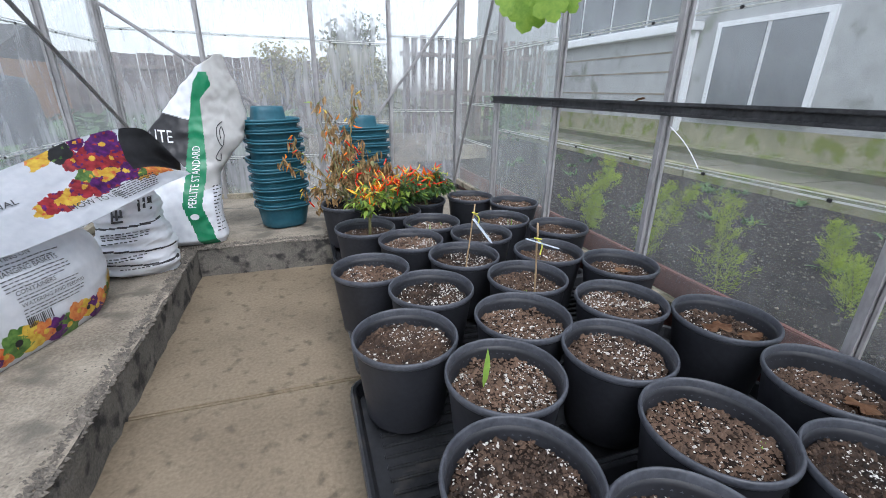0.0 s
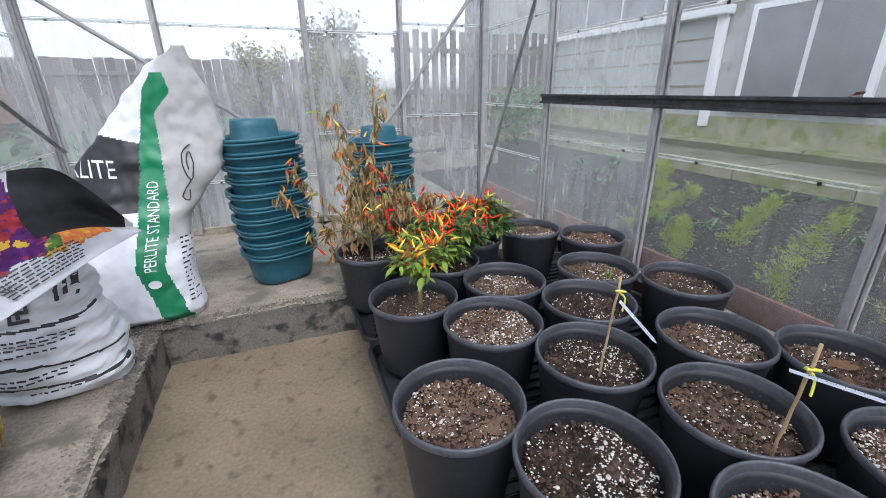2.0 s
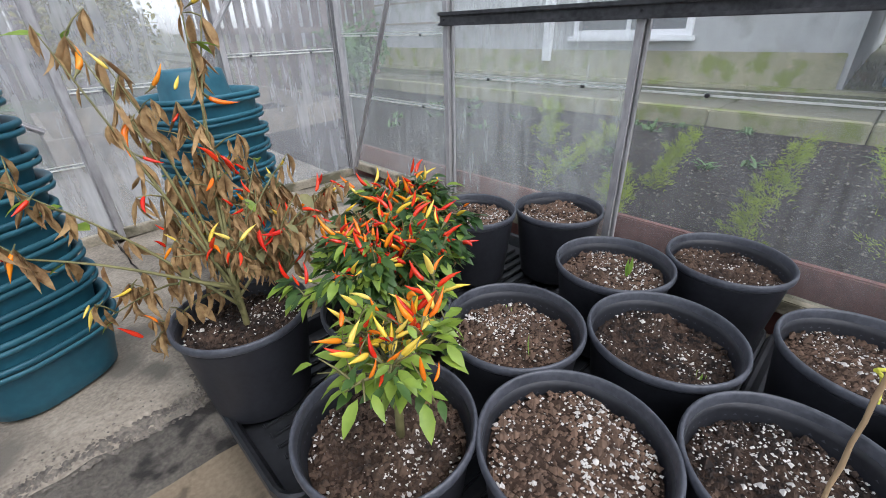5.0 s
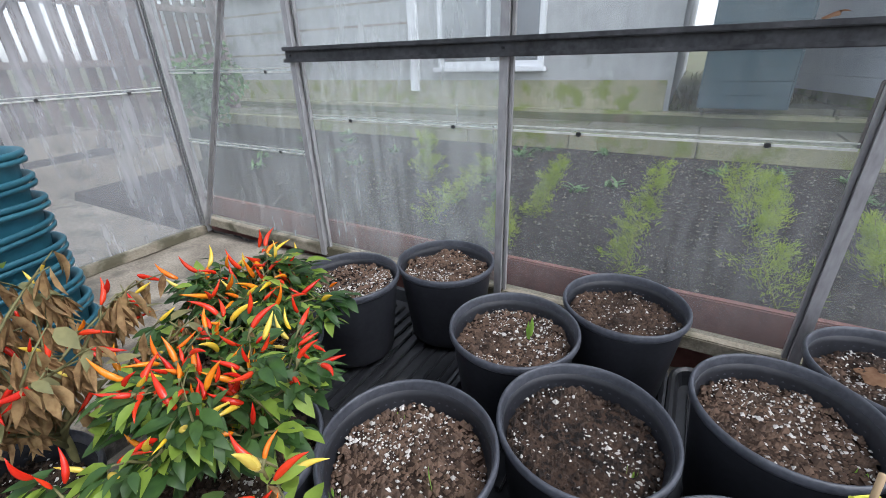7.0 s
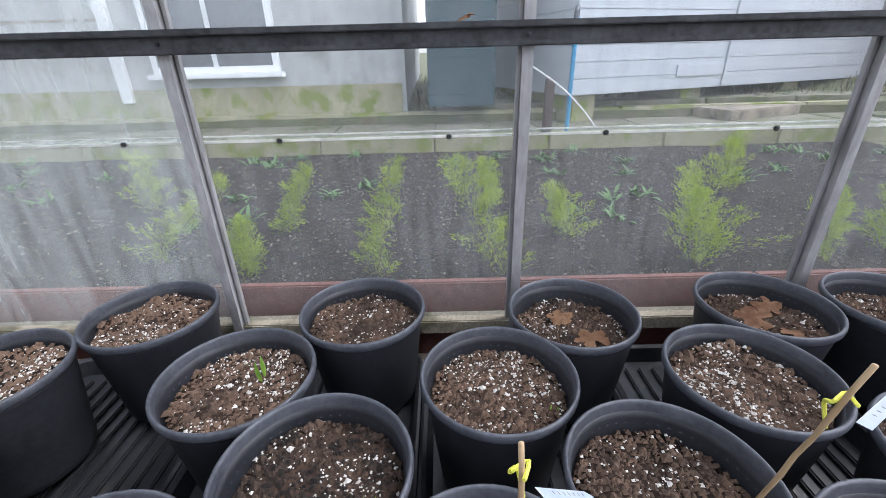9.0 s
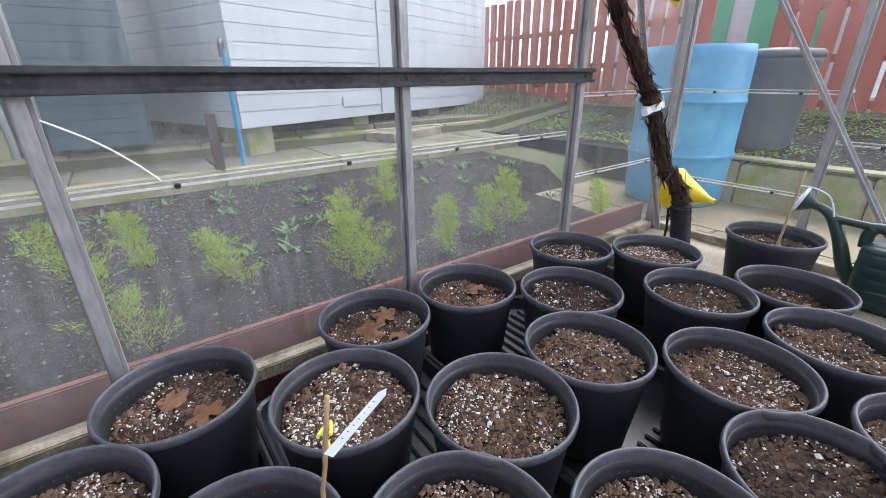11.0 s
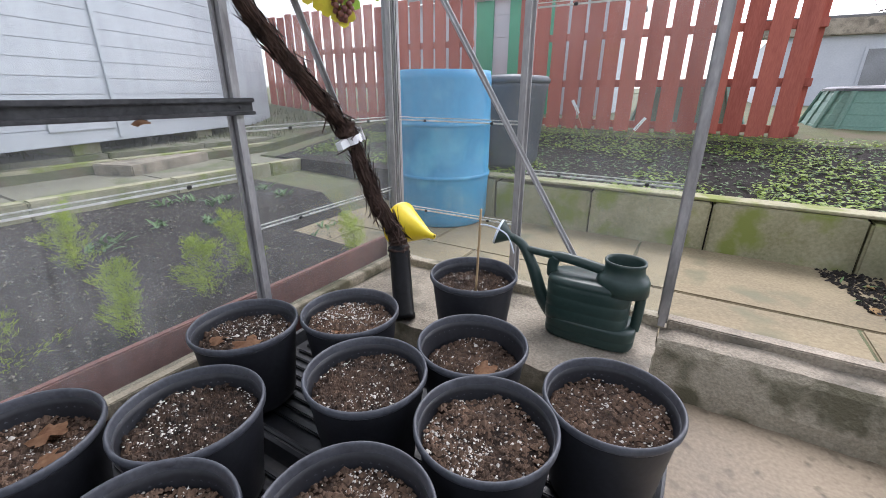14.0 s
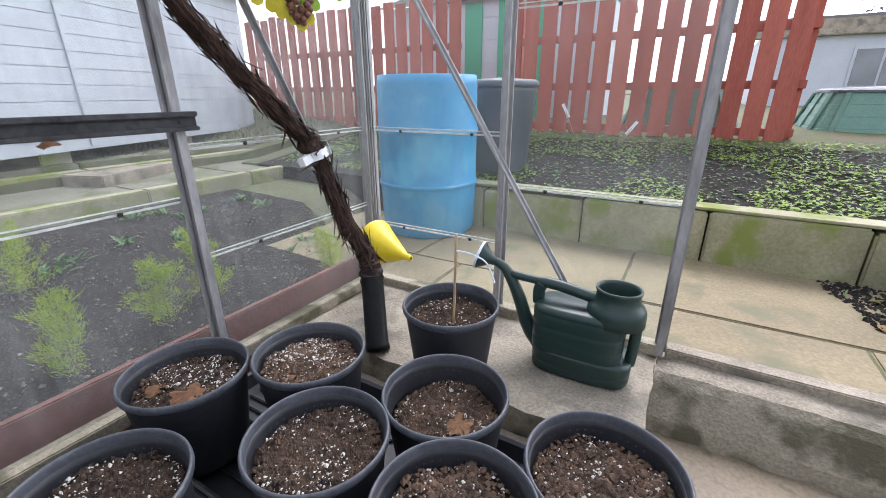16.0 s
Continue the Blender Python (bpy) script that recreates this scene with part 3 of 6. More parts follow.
def brace(a, b, axis_up):
    bm = bmesh.new()
    beam(bm, a, b, 0.022, 0.004, axis_up)
    beam(bm, Vector(a) + Vector(axis_up) * 0.008, Vector(b) + Vector(axis_up) * 0.008, 0.004, 0.016, axis_up)
    tagged(part("diagonal_brace", bm, M_ALU), "flat aluminium diagonal brace with bolts", "brace", kind="structure")


brace((-0.03, 0.095, 1.58), (-0.90, 0.095, 0.48), (0, -1, 0))
brace((-0.045, -0.72, 1.66), (-0.045, 0.02, 0.21), (-1, 0, 0))
brace((-2.40, 0.095, 1.42), (-1.22, 0.095, 0.58), (0, -1, 0))
brace((WX + 0.045, -1.45, 1.60), (WX + 0.045, 0.11, 0.66), (1, 0, 0))
brace((-0.04, SY + 0.045, 1.58), (-0.835, SY + 0.045, 0.345), (0, 1, 0))
brace((-0.045, -3.56, 1.66), (-0.045, -4.26, 0.19), (-1, 0, 0))

rail = thing("cross_rail", "grimy black ledge rail bolted across the glazing bars", "rail", kind="structure")
bm = boxes((-0.036, -0.008, -3.62, -0.64, 0.903, 0.915, 0.002), (-0.022, -0.008, -3.62, -0.64, 0.878, 0.903), (-0.036, -0.008, -3.62, -0.64, 0.870, 0.880, 0.002))
part("angle_bar", bm, M_RAIL, rail)
for y in BARS_E[1:-1]:
    bm = bmesh.new()
    lathe(bm, [(0.004, 0), (0.004, 0.004), (0.001, 0.005)], 8)
    o = part("bolt", bm, M_RAIL, rail)
    o.matrix_basis = pose(-0.022, y, 0.890, 0, -90, 0)
# red-brown board outside the foot of the east glass
edging = thing("edging_board", "red-brown timber edging board along the glass", "edging board", kind="structure")
for y0, y1 in ((-4.3, -2.8), (-2.795, -1.3), (-1.295, 0.2)):
    part("board", boxes((0.062, 0.087, y0, y1, 0.05, 0.292, 0.004)), M_REDWOOD, edging)
# roof
roof = thing("roof", "pitched greenhouse roof of glass on aluminium bars", "roof", kind="structure")
RX, RZ = WX / 2, 2.35
for k, y in enumerate(BARS_E):
    for x in (0.0, WX):
        bm = bmesh.new()
        beam(bm, (x, y, EAVES + 0.05), (RX, y, RZ), 0.03, 0.04)
        part("rafter", bm, M_ALU, roof)
bm = bmesh.new()
beam(bm, (RX, SY, RZ), (RX, NY, RZ), 0.06, 0.05)
part("ridge", bm, M_ALU, roof)
for y0, y1 in zip(BARS_E[1:], BARS_E):
    for x in (0.0, WX):
        bm = bmesh.new()
        vs = [bm.verts.new(p) for p in ((x, y0 + 0.02, EAVES + 0.08), (x, y1 - 0.02, EAVES + 0.08), (RX, y1 - 0.02, RZ + 0.03), (RX, y0 + 0.02, RZ + 0.03))]
        bmesh.ops.solidify(bm, geom=[bm.faces.new(vs)], thickness=0.003)
        p = part("pane", bm, M_GLASS_E, roof)
        p.visible_shadow = False
for y, s in ((NY, -1), (SY, 1)):
    bm = bmesh.new()
    vs = [bm.verts.new(p) for p in ((WX, y, EAVES + 0.06), (0, y, EAVES + 0.06), (RX, y, RZ))]
    bmesh.ops.solidify(bm, geom=[bm.faces.new(vs)], thickness=0.003)
    p = part("gable_pane", bm, M_GLASS_N, roof)
    p.visible_shadow = False

# ---- trays and pots ----
RIM = 0.357


def tray(y0, y1, x0=-1.165, x1=-0.04, z=0.10):
    """A black ribbed plastic tray with a rolled lip."""
    t = thing("seed_tray", "shallow black ribbed plastic tray under pots", "tray", group="trays under the pots")
    bm = bmesh.new()
    rings = []
    w, d = (x1 - x0) / 2, (y1 - y0) / 2
    cx, cy = (x0 + x1) / 2, (y0 + y1) / 2
    for off, zz in ((-0.02, 0.004), (-0.008, 0.040), (0.0, 0.045), (0.006, 0.042), (0.008, 0.030), (0.004, 0.028), (-0.004, 0.036), (-0.014, 0.0)):
        ring = []
        for sx, sy, a0 in ((1, 1, 0), (-1, 1, 90), (-1, -1, 180), (1, -1, 270)):
            for k in range(5):
                a = radians(a0 + k * 22.5)
                ring.append(bm.verts.new((cx + sx * (w - 0.05) + (0.05 + off) * math.cos(a), cy + sy * (d - 0.05) + (0.05 + off) * math.sin(a), z + zz)))
        rings.append(ring)
    n = len(rings[0])
    for lo, hi in zip(rings, rings[1:]):
        for i in range(n):
            bm.faces.new((lo[i], hi[i], hi[(i + 1) % n], lo[(i + 1) % n]))
    bm.faces.new(rings[0])
    bm.faces.new(rings[-1][::-1])
    part("shell", bm, M_TRAY, t)
    bm = bmesh.new()
    m = int((y1 - y0 - 0.06) / 0.034)
    for i in range(m):
        y = y0 + 0.045 + i * 0.034
        for xa, xb in ((x0 + 0.05, cx - 0.05), (cx + 0.05, x1 - 0.05)):
            box(bm, xa, xb, y, y + 0.014, z + 0.002, z + 0.014, 0.003)
    part("ribs", bm, M_TRAY, t)
    return t


for y0, y1 in ((-1.41, -0.95), (-1.875, -1.425), (-2.33, -1.89), (-2.80, -2.345), (-3.29, -2.815), (-3.77, -3.305)):
    tray(y0, y1, -1.195 if y1 < -1.9 else -1.165)


def soil_bed(seed, perlite, crumbs, rad):
    rng = random.Random(seed)
    bm = bmesh.new()
    c = bm.verts.new((0, 0, 0.006))
    prev = None
    for r in range(1, 13):
        ring = []
        for k in range(36):
            a = 2 * math.pi * k / 36
            x, y = rad * r / 12 * math.cos(a), rad * r / 12 * math.sin(a)
            z = 0.016 * noise.noise((x * 12 + seed, y * 12, 1)) + 0.008 * noise.noise((x * 45 + seed, y * 45, 3)) + (-0.004 if r > 10 else 0.002)
            ring.append(bm.verts.new((x, y, z)))
        for k in range(36):
            if prev is None:
                bm.faces.new((c, ring[k], ring[(k + 1) % 36]))
            else:
                bm.faces.new((prev[k], ring[k], ring[(k + 1) % 36], prev[(k + 1) % 36]))
        prev = ring
    soil = mesh_of(bm, "soil", M_SOIL, True)
    out = []
    for count, r0, r1, m, nm in ((crumbs, 0.0016, 0.0062, M_CRUMB, "compost_grain"), (perlite, 0.0010, 0.0038, M_PERL, "perlite")):
        bm = bmesh.new()
        for _ in range(count):
            a, q = rng.uniform(0, 2 * math.pi), rad * 0.98 * math.sqrt(rng.random())
            x, y = q * math.cos(a), q * math.sin(a)
            if nm == "perlite" and noise.noise((x * 9 + seed * 3, y * 9, 7)) < 0.0 and rng.random() < 0.8:
                continue
            z = 0.016 * noise.noise((x * 12 + seed, y * 12, 1)) + 0.008 * noise.noise((x * 45 + seed, y * 45, 3))
            chunk(bm, (x, y, z + 0.002), rng.uniform(r0, r1) * (1.0 if rng.random() < 0.93 else 1.9), rng)
        out.append(mesh_of(bm, nm, m))
    return soil, *out


SOILS = [soil_bed(s, p, c, 0.121) for s, p, c in ((1, 1100, 1500), (2, 800, 1700), (3, 1450, 1200), (4, 650, 1700), (5, 1400, 1500))]
POT_H = 0.232
bm = bmesh.new()
lathe(bm, [(0.100, 0.0), (0.106, 0.004), (0.1075, 0.020), (0.1285, 0.195), (0.1305, 0.205), (0.1312, 0.2135), (0.1270, 0.2135), (0.1255, 0.20), (0.1190, 0.165)], 48)
POT_BODY = mesh_of(bm, "body", M_POT, True)
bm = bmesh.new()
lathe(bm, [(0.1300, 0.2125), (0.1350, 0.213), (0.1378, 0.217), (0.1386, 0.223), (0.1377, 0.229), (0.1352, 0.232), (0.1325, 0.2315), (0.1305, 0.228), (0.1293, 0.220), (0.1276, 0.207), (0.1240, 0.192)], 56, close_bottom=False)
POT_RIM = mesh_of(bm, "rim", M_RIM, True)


def plant_pot(x, y, base, soil, depth=0.04, label="", turn=None, lean=(0, 0)):
    rng = random.Random(int(x * 977 + y * 331))
    p = thing("plant_pot", label or "round black plastic pot of dark compost and white perlite", "plant pot",
              pose(x, y, base, lean[0], lean[1], rng.uniform(0, 360) if turn is None else turn) @ Matrix.Diagonal((0.99, 0.99, 1, 1)), group="black pots on the trays")
    piece("body", POT_BODY, p)
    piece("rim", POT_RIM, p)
    s, c, q = SOILS[soil]
    k = 1.0 - 0.25 * max(depth - 0.03, 0)
    m = Matrix.Translation((0, 0, POT_H - depth)) @ Matrix.Diagonal((k, k, 1, 1))
    for nm, me in (("soil", s), ("compost_grain", c), ("perlite", q)):
        o = piece(nm, me, p, m)
        if nm != "soil":
            o["kind"] = "stuff"
    return p


PB = RIM - POT_H
# x, y, soil kind, depth of the soil below the rim
POTS = [
    (-0.340, -1.095, 2, 0.035), (-0.146, -1.285, 4, 0.035), (-0.358, -1.569, 0, 0.045), (-0.711, -1.536, 4, 0.050),
    (-0.154, -1.760, 3, 0.045), (-0.547, -1.758, 1, 0.050), (-0.868, -1.759, 2, 0.040), (-0.714, -1.984, 0, 0.050),
    (-1.077, -2.016, 1, 0.050), (-0.372, -2.032, 0, 0.050), (-0.180, -2.216, 1, 0.055), (-0.575, -2.232, 3, 0.050),
    (-0.916, -2.226, 2, 0.050), (-0.380, -2.464, 2, 0.040), (-0.718, -2.467, 0, 0.050), (-1.059, -2.475, 1, 0.045),
    (-0.167, -2.638, 1, 0.055), (-0.566, -2.679, 0, 0.045), (-0.880, -2.690, 0, 0.050), (-0.560, -2.947, 3, 0.050),
    (-0.180, -2.922, 1, 0.060), (-0.972, -2.943, 1, 0.045), (-0.786, -3.124, 0, 0.050), (-0.372, -3.132, 1, 0.045),
    (-1.089, -3.164, 0, 0.050), (-0.589, -3.398, 1, 0.045), (-0.176, -3.388, 0, 0.050), (-0.883, -3.396, 4, 0.045),
    (-0.369, -3.587, 2, 0.045), (-1.073, -3.588, 3, 0.050), (-0.739, -3.622, 1, 0.075),
]
for row in POTS:
    plant_pot(row[0], row[1], PB, row[2], row[3])
plant_pot(-0.593, -3.910, 0.168, 3, 0.05, "black plastic pot of dark compost on the concrete ledge")

# the pot of dried chilli and those of the green chillies
POT_DRY = plant_pot(-1.068, -1.100, PB, 1, 0.05, "black plastic pot holding a withered chilli plant")
POT_YEL = plant_pot(-1.029, -1.542, PB, 1, 0.05, "black plastic pot with a small yellow chilli plant")
POT_A = plant_pot(-0.842, -1.303, PB, 1, 0.05, "black plastic pot under a fruiting chilli bush")
POT_B = plant_pot(-0.645, -1.112, PB, 1, 0.05, "black plastic pot under a leafy chilli bush")


# ---- teal planters in two nested stacks ----
def planter_mesh():
    bm = bmesh.new()
    prof = [(0.112, 0.0), (0.120, 0.006), (0.124, 0.03), (0.140, 0.120), (0.143, 0.128), (0.150, 0.130), (0.155, 0.134), (0.156, 0.140), (0.153, 0.144), (0.147, 0.143), (0.139, 0.136), (0.134, 0.12), (0.118, 0.02)]
    lathe(bm, prof, 48, 1.0, 0.82, 2.8)
    return mesh_of(bm, "bowl", M_TEAL, True)


def rim_mesh():
    bm = bmesh.new()
    lathe(bm, [(0.150, 0.118), (0.154, 0.118), (0.156, 0.124), (0.153, 0.129), (0.149, 0.126)], 48, 1.0, 0.82, 2.8, close_bottom=False)
    return mesh_of(bm, "band", M_TEAL, True)


PLANTER, BAND = planter_mesh(), rim_mesh()


def planter(m, label):
    t = thing("planter", label, "planter", m, group="stacked teal planters")
    piece("bowl", PLANTER, t)
    piece("band", BAND, t)


rs = random.Random(5)
for (sx, sy, count, step, turn, lean, top) in ((-1.413, -0.775, 10, 0.052, 24, 0.0012, 0.83), (-0.865, -0.53, 9, 0.0505, 20, 0.001, 0.73)):
    for i in range(count):
        planter(pose(sx - lean * i + rs.uniform(-0.004, 0.004), sy + rs.uniform(-0.004, 0.004), 0.172 + i * step, rs.uniform(-1.2, 1.2), rs.uniform(-1.2, 1.2), turn + rs.uniform(-5, 5)), "oval teal plastic planter nested in a stack on the ledge")
    t = thing("planter", "small teal plastic planter upside down on the stack", "planter", pose(sx - lean * count - 0.01, sy, 0.172 + (count - 1) * step + 0.205, 180, 0, turn), group="stacked teal planters")
    bm = bmesh.new()
    lathe(bm, [(0.076, 0.0), (0.082, 0.004), (0.086, 0.03), (0.100, 0.125), (0.104, 0.128), (0.106, 0.133), (0.098, 0.133), (0.08, 0.01)], 40, 1.0, 0.8, 2.6)
    part("bowl", bm, M_TEAL, t, smooth=True)


# ---- bags of compost and perlite ----
def text_points(words, size):
    cu = bpy.data.curves.new("words", 'FONT')
    cu.body, cu.size, cu.resolution_u = words, size, 2
    ob = bpy.data.objects.new("words", cu)
    scene.collection.objects.link(ob)
    me = bpy.data.meshes.new_from_object(ob.evaluated_get(bpy.context.evaluated_depsgraph_get()))
    bpy.data.objects.remove(ob)
    return [v.co.copy() for v in me.vertices], [list(p.vertices) for p in me.polygons]


def lettering(name, words, size, place, material, parent, label=""):
    """Words laid on a surface by place(x, y) of each point."""
    vs, fs = text_points(words, size)
    me = bpy.data.meshes.new(name)
    me.from_pydata([place(v.x, v.y) for v in vs], [], fs)
    me.materials.append(material)
    ob = new(name, me)
    ob.parent = parent
    ob["label"] = label or 'printed words "%s"' % words
    return ob


def lookup(table, z):
    for (z0, *a), (z1, *b) in zip(table, table[1:]):
        if z <= z1:
            f = max(0.0, min(1.0, (z - z0) / (z1 - z0)))
            f = f * f * (3 - 2 * f) * 0.5 + f * 0.5
            return [p + (q - p) * f for p, q in zip(a, b)]
    return list(table[-1][1:])


# perlite sack: height, left, right, depth, centre line
PS = [(0.170, -1.99, -1.635, 0.10, -0.99), (0.20, -1.98, -1.625, 0.19, -0.98), (0.38, -2.01, -1.635, 0.22, -0.95), (0.52, -2.00, -1.625, 0.20, -0.91), (0.60, -1.985, -1.56, 0.17, -0.88),
      (0.70, -1.945, -1.485, 0.15, -0.86), (0.80, -1.865, -1.468, 0.12, -0.85), (0.92, -1.76, -1.475, 0.08, -0.86), (1.02, -1.668, -1.515, 0.04, -0.88), (1.09, -1.565, -1.535, 0.012, -0.90)]
# green stripe: height, middle, half width
STRIPE = [(0.15, -1.69, 0.040), (0.22, -1.712, 0.040), (0.376, -1.749, 0.043), (0.555, -1.716, 0.046), (0.72, -1.70, 0.034), (0.875, -1.684, 0.020), (0.95, -1.643, 0.040), (1.01, -1.63, 0.018)]


def sack_point(table, a, z, wr=1.0):
    le, ri, dp, cy = lookup(table, z)
    c, s = math.cos(a), math.sin(a)
    k = (abs(c) ** 2.6 + abs(s) ** 2.6) ** (-1 / 2.6)
    x, y = (le + ri) / 2 + (ri - le) / 2 * c * k, cy + dp / 2 * s * k
    w = 0.010 * noise.noise((x * 7, y * 7, z * 9)) + 0.006 * noise.noise((x * 26 + z * 12, y * 20, z * 22 - x * 14))
    if table[-1][0] < 0.8:  # the short sack is slumped in creases
        w += 0.016 * noise.noise((x * 6 + z * 5, y * 6, z * 34)) + 0.008 * abs(noise.noise((x * 12, y * 12, z * 60 - x * 30)))
    return Vector((x + w * c * wr, y + w * s * wr, z))


def stripe_mid(z):
    return lookup(STRIPE, z)[0]


def perlite_zone(x, z, front):
    if not front:
        return 1 if z > 0.5 and x > -1.66 else 0
    mid = stripe_mid(z)
    if abs(x - mid) < lookup(STRIPE, z)[1] and z < 1.01:
        return 2
    if x < mid and 0.56 < z < 0.81 - 0.27 * (x + 1.82):
        return 3
    if x > mid and z > 0.47 + 0.25 * (x + 1.6):
        return 1
    return 0


def sack(table, zone, mats, parent, name="film", n=110, m=96):
    bm = bmesh.new()
    z0, z1 = table[0][0], table[-1][0]
    rows = [[bm.verts.new(sack_point(table, 2 * math.pi * i / n, z0 + (z1 - z0) * j / m)) for i in range(n)] for j in range(m + 1)]
    for j in range(m):
        for i in range(n):
            f = bm.faces.new((rows[j][i], rows[j][(i + 1) % n], rows[j + 1][(i + 1) % n], rows[j + 1][i]))
            c = f.calc_center_median()
            f.material_index = zone(c.x, c.z, math.sin(2 * math.pi * (i + 0.5) / n) < 0)
    bm.faces.new(rows[0][::-1])
    bm.faces.new(rows[-1])
    return part(name, bm, mats, parent, smooth=True)


def on_front(table, x, z, lift=0.003):
    le, ri, dp, cy = lookup(table, z)
    c = max(-0.999, min(0.999, (x - (le + ri) / 2) / ((ri - le) / 2)))
    best = None
    for k in range(400):
        a = math.pi + math.pi * k / 400
        p = sack_point(table, a, z)
        if best is None or abs(p.x - x) < abs(best.x - x):
            best = p
    return (best.x, best.y - lift, z)


perl = thing("perlite_bag", "tall white bag with green stripe, torn milky top", "bag", pose(-0.07, -0.01, 0))
sack(PS, perlite_zone, [M_BAGW, M_BAGT, M_BGREEN, M_BBLACK], perl, n=240, m=190)
lettering("stripe_words", "PERLITE STANDARD", 0.052, lambda u, v: on_front(PS, stripe_mid(0.37 + u * 0.62) + 0.017 - v, 0.37 + u * 0.62), M_WINK, perl)
lettering("panel_words", "PERLITE", 0.085, lambda u, v: on_front(PS, -2.02 + u * 0.74, 0.69 + v - 0.05 * u), M_WINK, perl)
bm = bmesh.new()
for outline in (((-1.575, 0.775), (-1.602, 0.75), (-1.606, 0.70), (-1.588, 0.655), (-1.574, 0.70), (-1.580, 0.75), (-1.592, 0.73), (-1.590, 0.69)), ((-1.588, 0.655), (-1.604, 0.635), (-1.625, 0.60), (-1.606, 0.585), (-1.60, 0.62))):
    pts = [on_front(PS, q.x, q.y, 0.004) for q in smooth_path([(a, b, 0) for a, b in outline], 26)]
    tube(bm, pts, 0.0022, 5)
part("plant_outline", bm, M_INK, perl, "black printed outline of a plant")
bm = bmesh.new()
rg = random.Random(4)
for j in range(14):
    z = 0.46 - j * 0.017
    x = -1.655
    while x < -1.612:
        w = rg.uniform(0.006, 0.018)
        p, q = on_front(PS, x, z, 0.003), on_front(PS, x + w, z, 0.003)
        vs = [bm.verts.new(Vector(p)), bm.verts.new(Vector(q)), bm.verts.new(Vector(q) + Vector((0, 0, 0.006))), bm.verts.new(Vector(p) + Vector((0, 0, 0.006)))]
        bm.faces.new(vs)
        x += w + 0.005
tagged(part("small_print", bm, M_INK, perl, "rows of small dark print"), kind="stuff")
bm = bmesh.new()
lathe(bm, [(0.020, 0), (0.020, 0.002)], 24, 1, 0.75)
o = part("badge", bm, M_WINK, perl, "white oval badge")
q = on_front(PS, -1.745, 0.325)
o.matrix_basis = pose(q[0], q[1] + 0.001, q[2], 90, 0, 0)

# compost sack standing behind: grey-white with dark print bands
CS = [(0.166, -2.09, -1.80, 0.16, -1.36), (0.19, -2.10, -1.785, 0.24, -1.36), (0.28, -2.09, -1.80, 0.26, -1.36), (0.42, -2.06, -1.825, 0.22, -1.36), (0.52, -2.03, -1.83, 0.14, -1.36), (0.60, -2.0, -1.84, 0.04, -1.36)]


def compost_zone(x, z, front):
    if front and (0.232 < z + 0.08 * (x + 1.95) < 0.240 or 0.292 < z + 0.08 * (x + 1.95) < 0.300 or 0.39 < z - 0.1 * (x + 1.95) < 0.397):
        return 1
    return 0


comp = thing("compost_bag", "crumpled white compost bag with dark printed bands", "bag", pose(-0.06, 0.04, 0))
sack(CS, compost_zone, [M_BAGW, M_INK], comp, n=90, m=110)
bm = bmesh.new()
rg = random.Random(9)
for x, z in ((-1.97, 0.415), (-1.875, 0.455)):
    for a, b, c, d in ((0, 0.04, 0, 0.008), (0, 0.008, 0, 0.045), (0.016, 0.024, 0.01, 0.05), (0.0, 0.04, 0.02, 0.028), (0.03, 0.04, 0.025, 0.05)):
        vs = [bm.verts.new(on_front(CS, x + i, z + k, 0.005)) for i, k in ((a, c), (b, c), (b, d), (a, d))]
        bm.faces.new(vs)
for z, x0, x1 in ((0.37, -2.02, -1.84), (0.36, -2.02, -1.85), (0.35, -2.02, -1.86), (0.335, -2.02, -1.9), (0.27, -2.03, -1.88), (0.26, -2.03, -1.9), (0.215, -1.98, -1.86)):
    x = x0
    while x < x1:
        w = rg.uniform(0.008, 0.022)
        vs = [bm.verts.new(on_front(CS, x + i, z + k + 0.3 * (x + 1.95) * 0.3, 0.004)) for i, k in ((0, 0), (w, 0), (w, 0.004), (0, 0.004))]
        bm.faces.new(vs)
        x += w + 0.006
tagged(part("print", bm, M_INK, comp, "dark printed symbols and small rows"), kind="stuff")

# open compost bag with a flower print, its top flopped over
flora = thing("compost_bag", "open white compost bag with bright flower print", "bag", pose(-0.06, 0, 0))
FA = radians(68)
FC = Vector((-2.17, -1.89, 0))
FU, FN = Vector((math.cos(FA), math.sin(FA), 0)), Vector((math.sin(FA), -math.cos(FA), 0))


def flora_point(a, z, lift=0.0):
    t = (z - 0.163) / 0.37
    e = max(0.0, 1 - abs(2 * t - 0.85) ** 3.2 * 0.28)
    hw, hd = 0.365 * e, 0.165 * e * (1 - 0.35 * max(t - 0.55, 0))
    c, s = math.cos(a), math.sin(a)
    k = (abs(c) ** 3.0 + abs(s) ** 3.0) ** (-1 / 3.0)
    r = 1 + 0.035 * noise.noise((c * 2, s * 2, z * 8)) + 0.018 * noise.noise((c * 7, s * 7, z * 26))
    p = FC + FU * (hw * c * k * r) + FN * ((hd * s * k + lift) * r) + Vector((0, 0, z + 0.012 * noise.noise((c * 3, s * 3, 1)) * t))
    p.x = max(p.x, WX + 0.11)
    return p


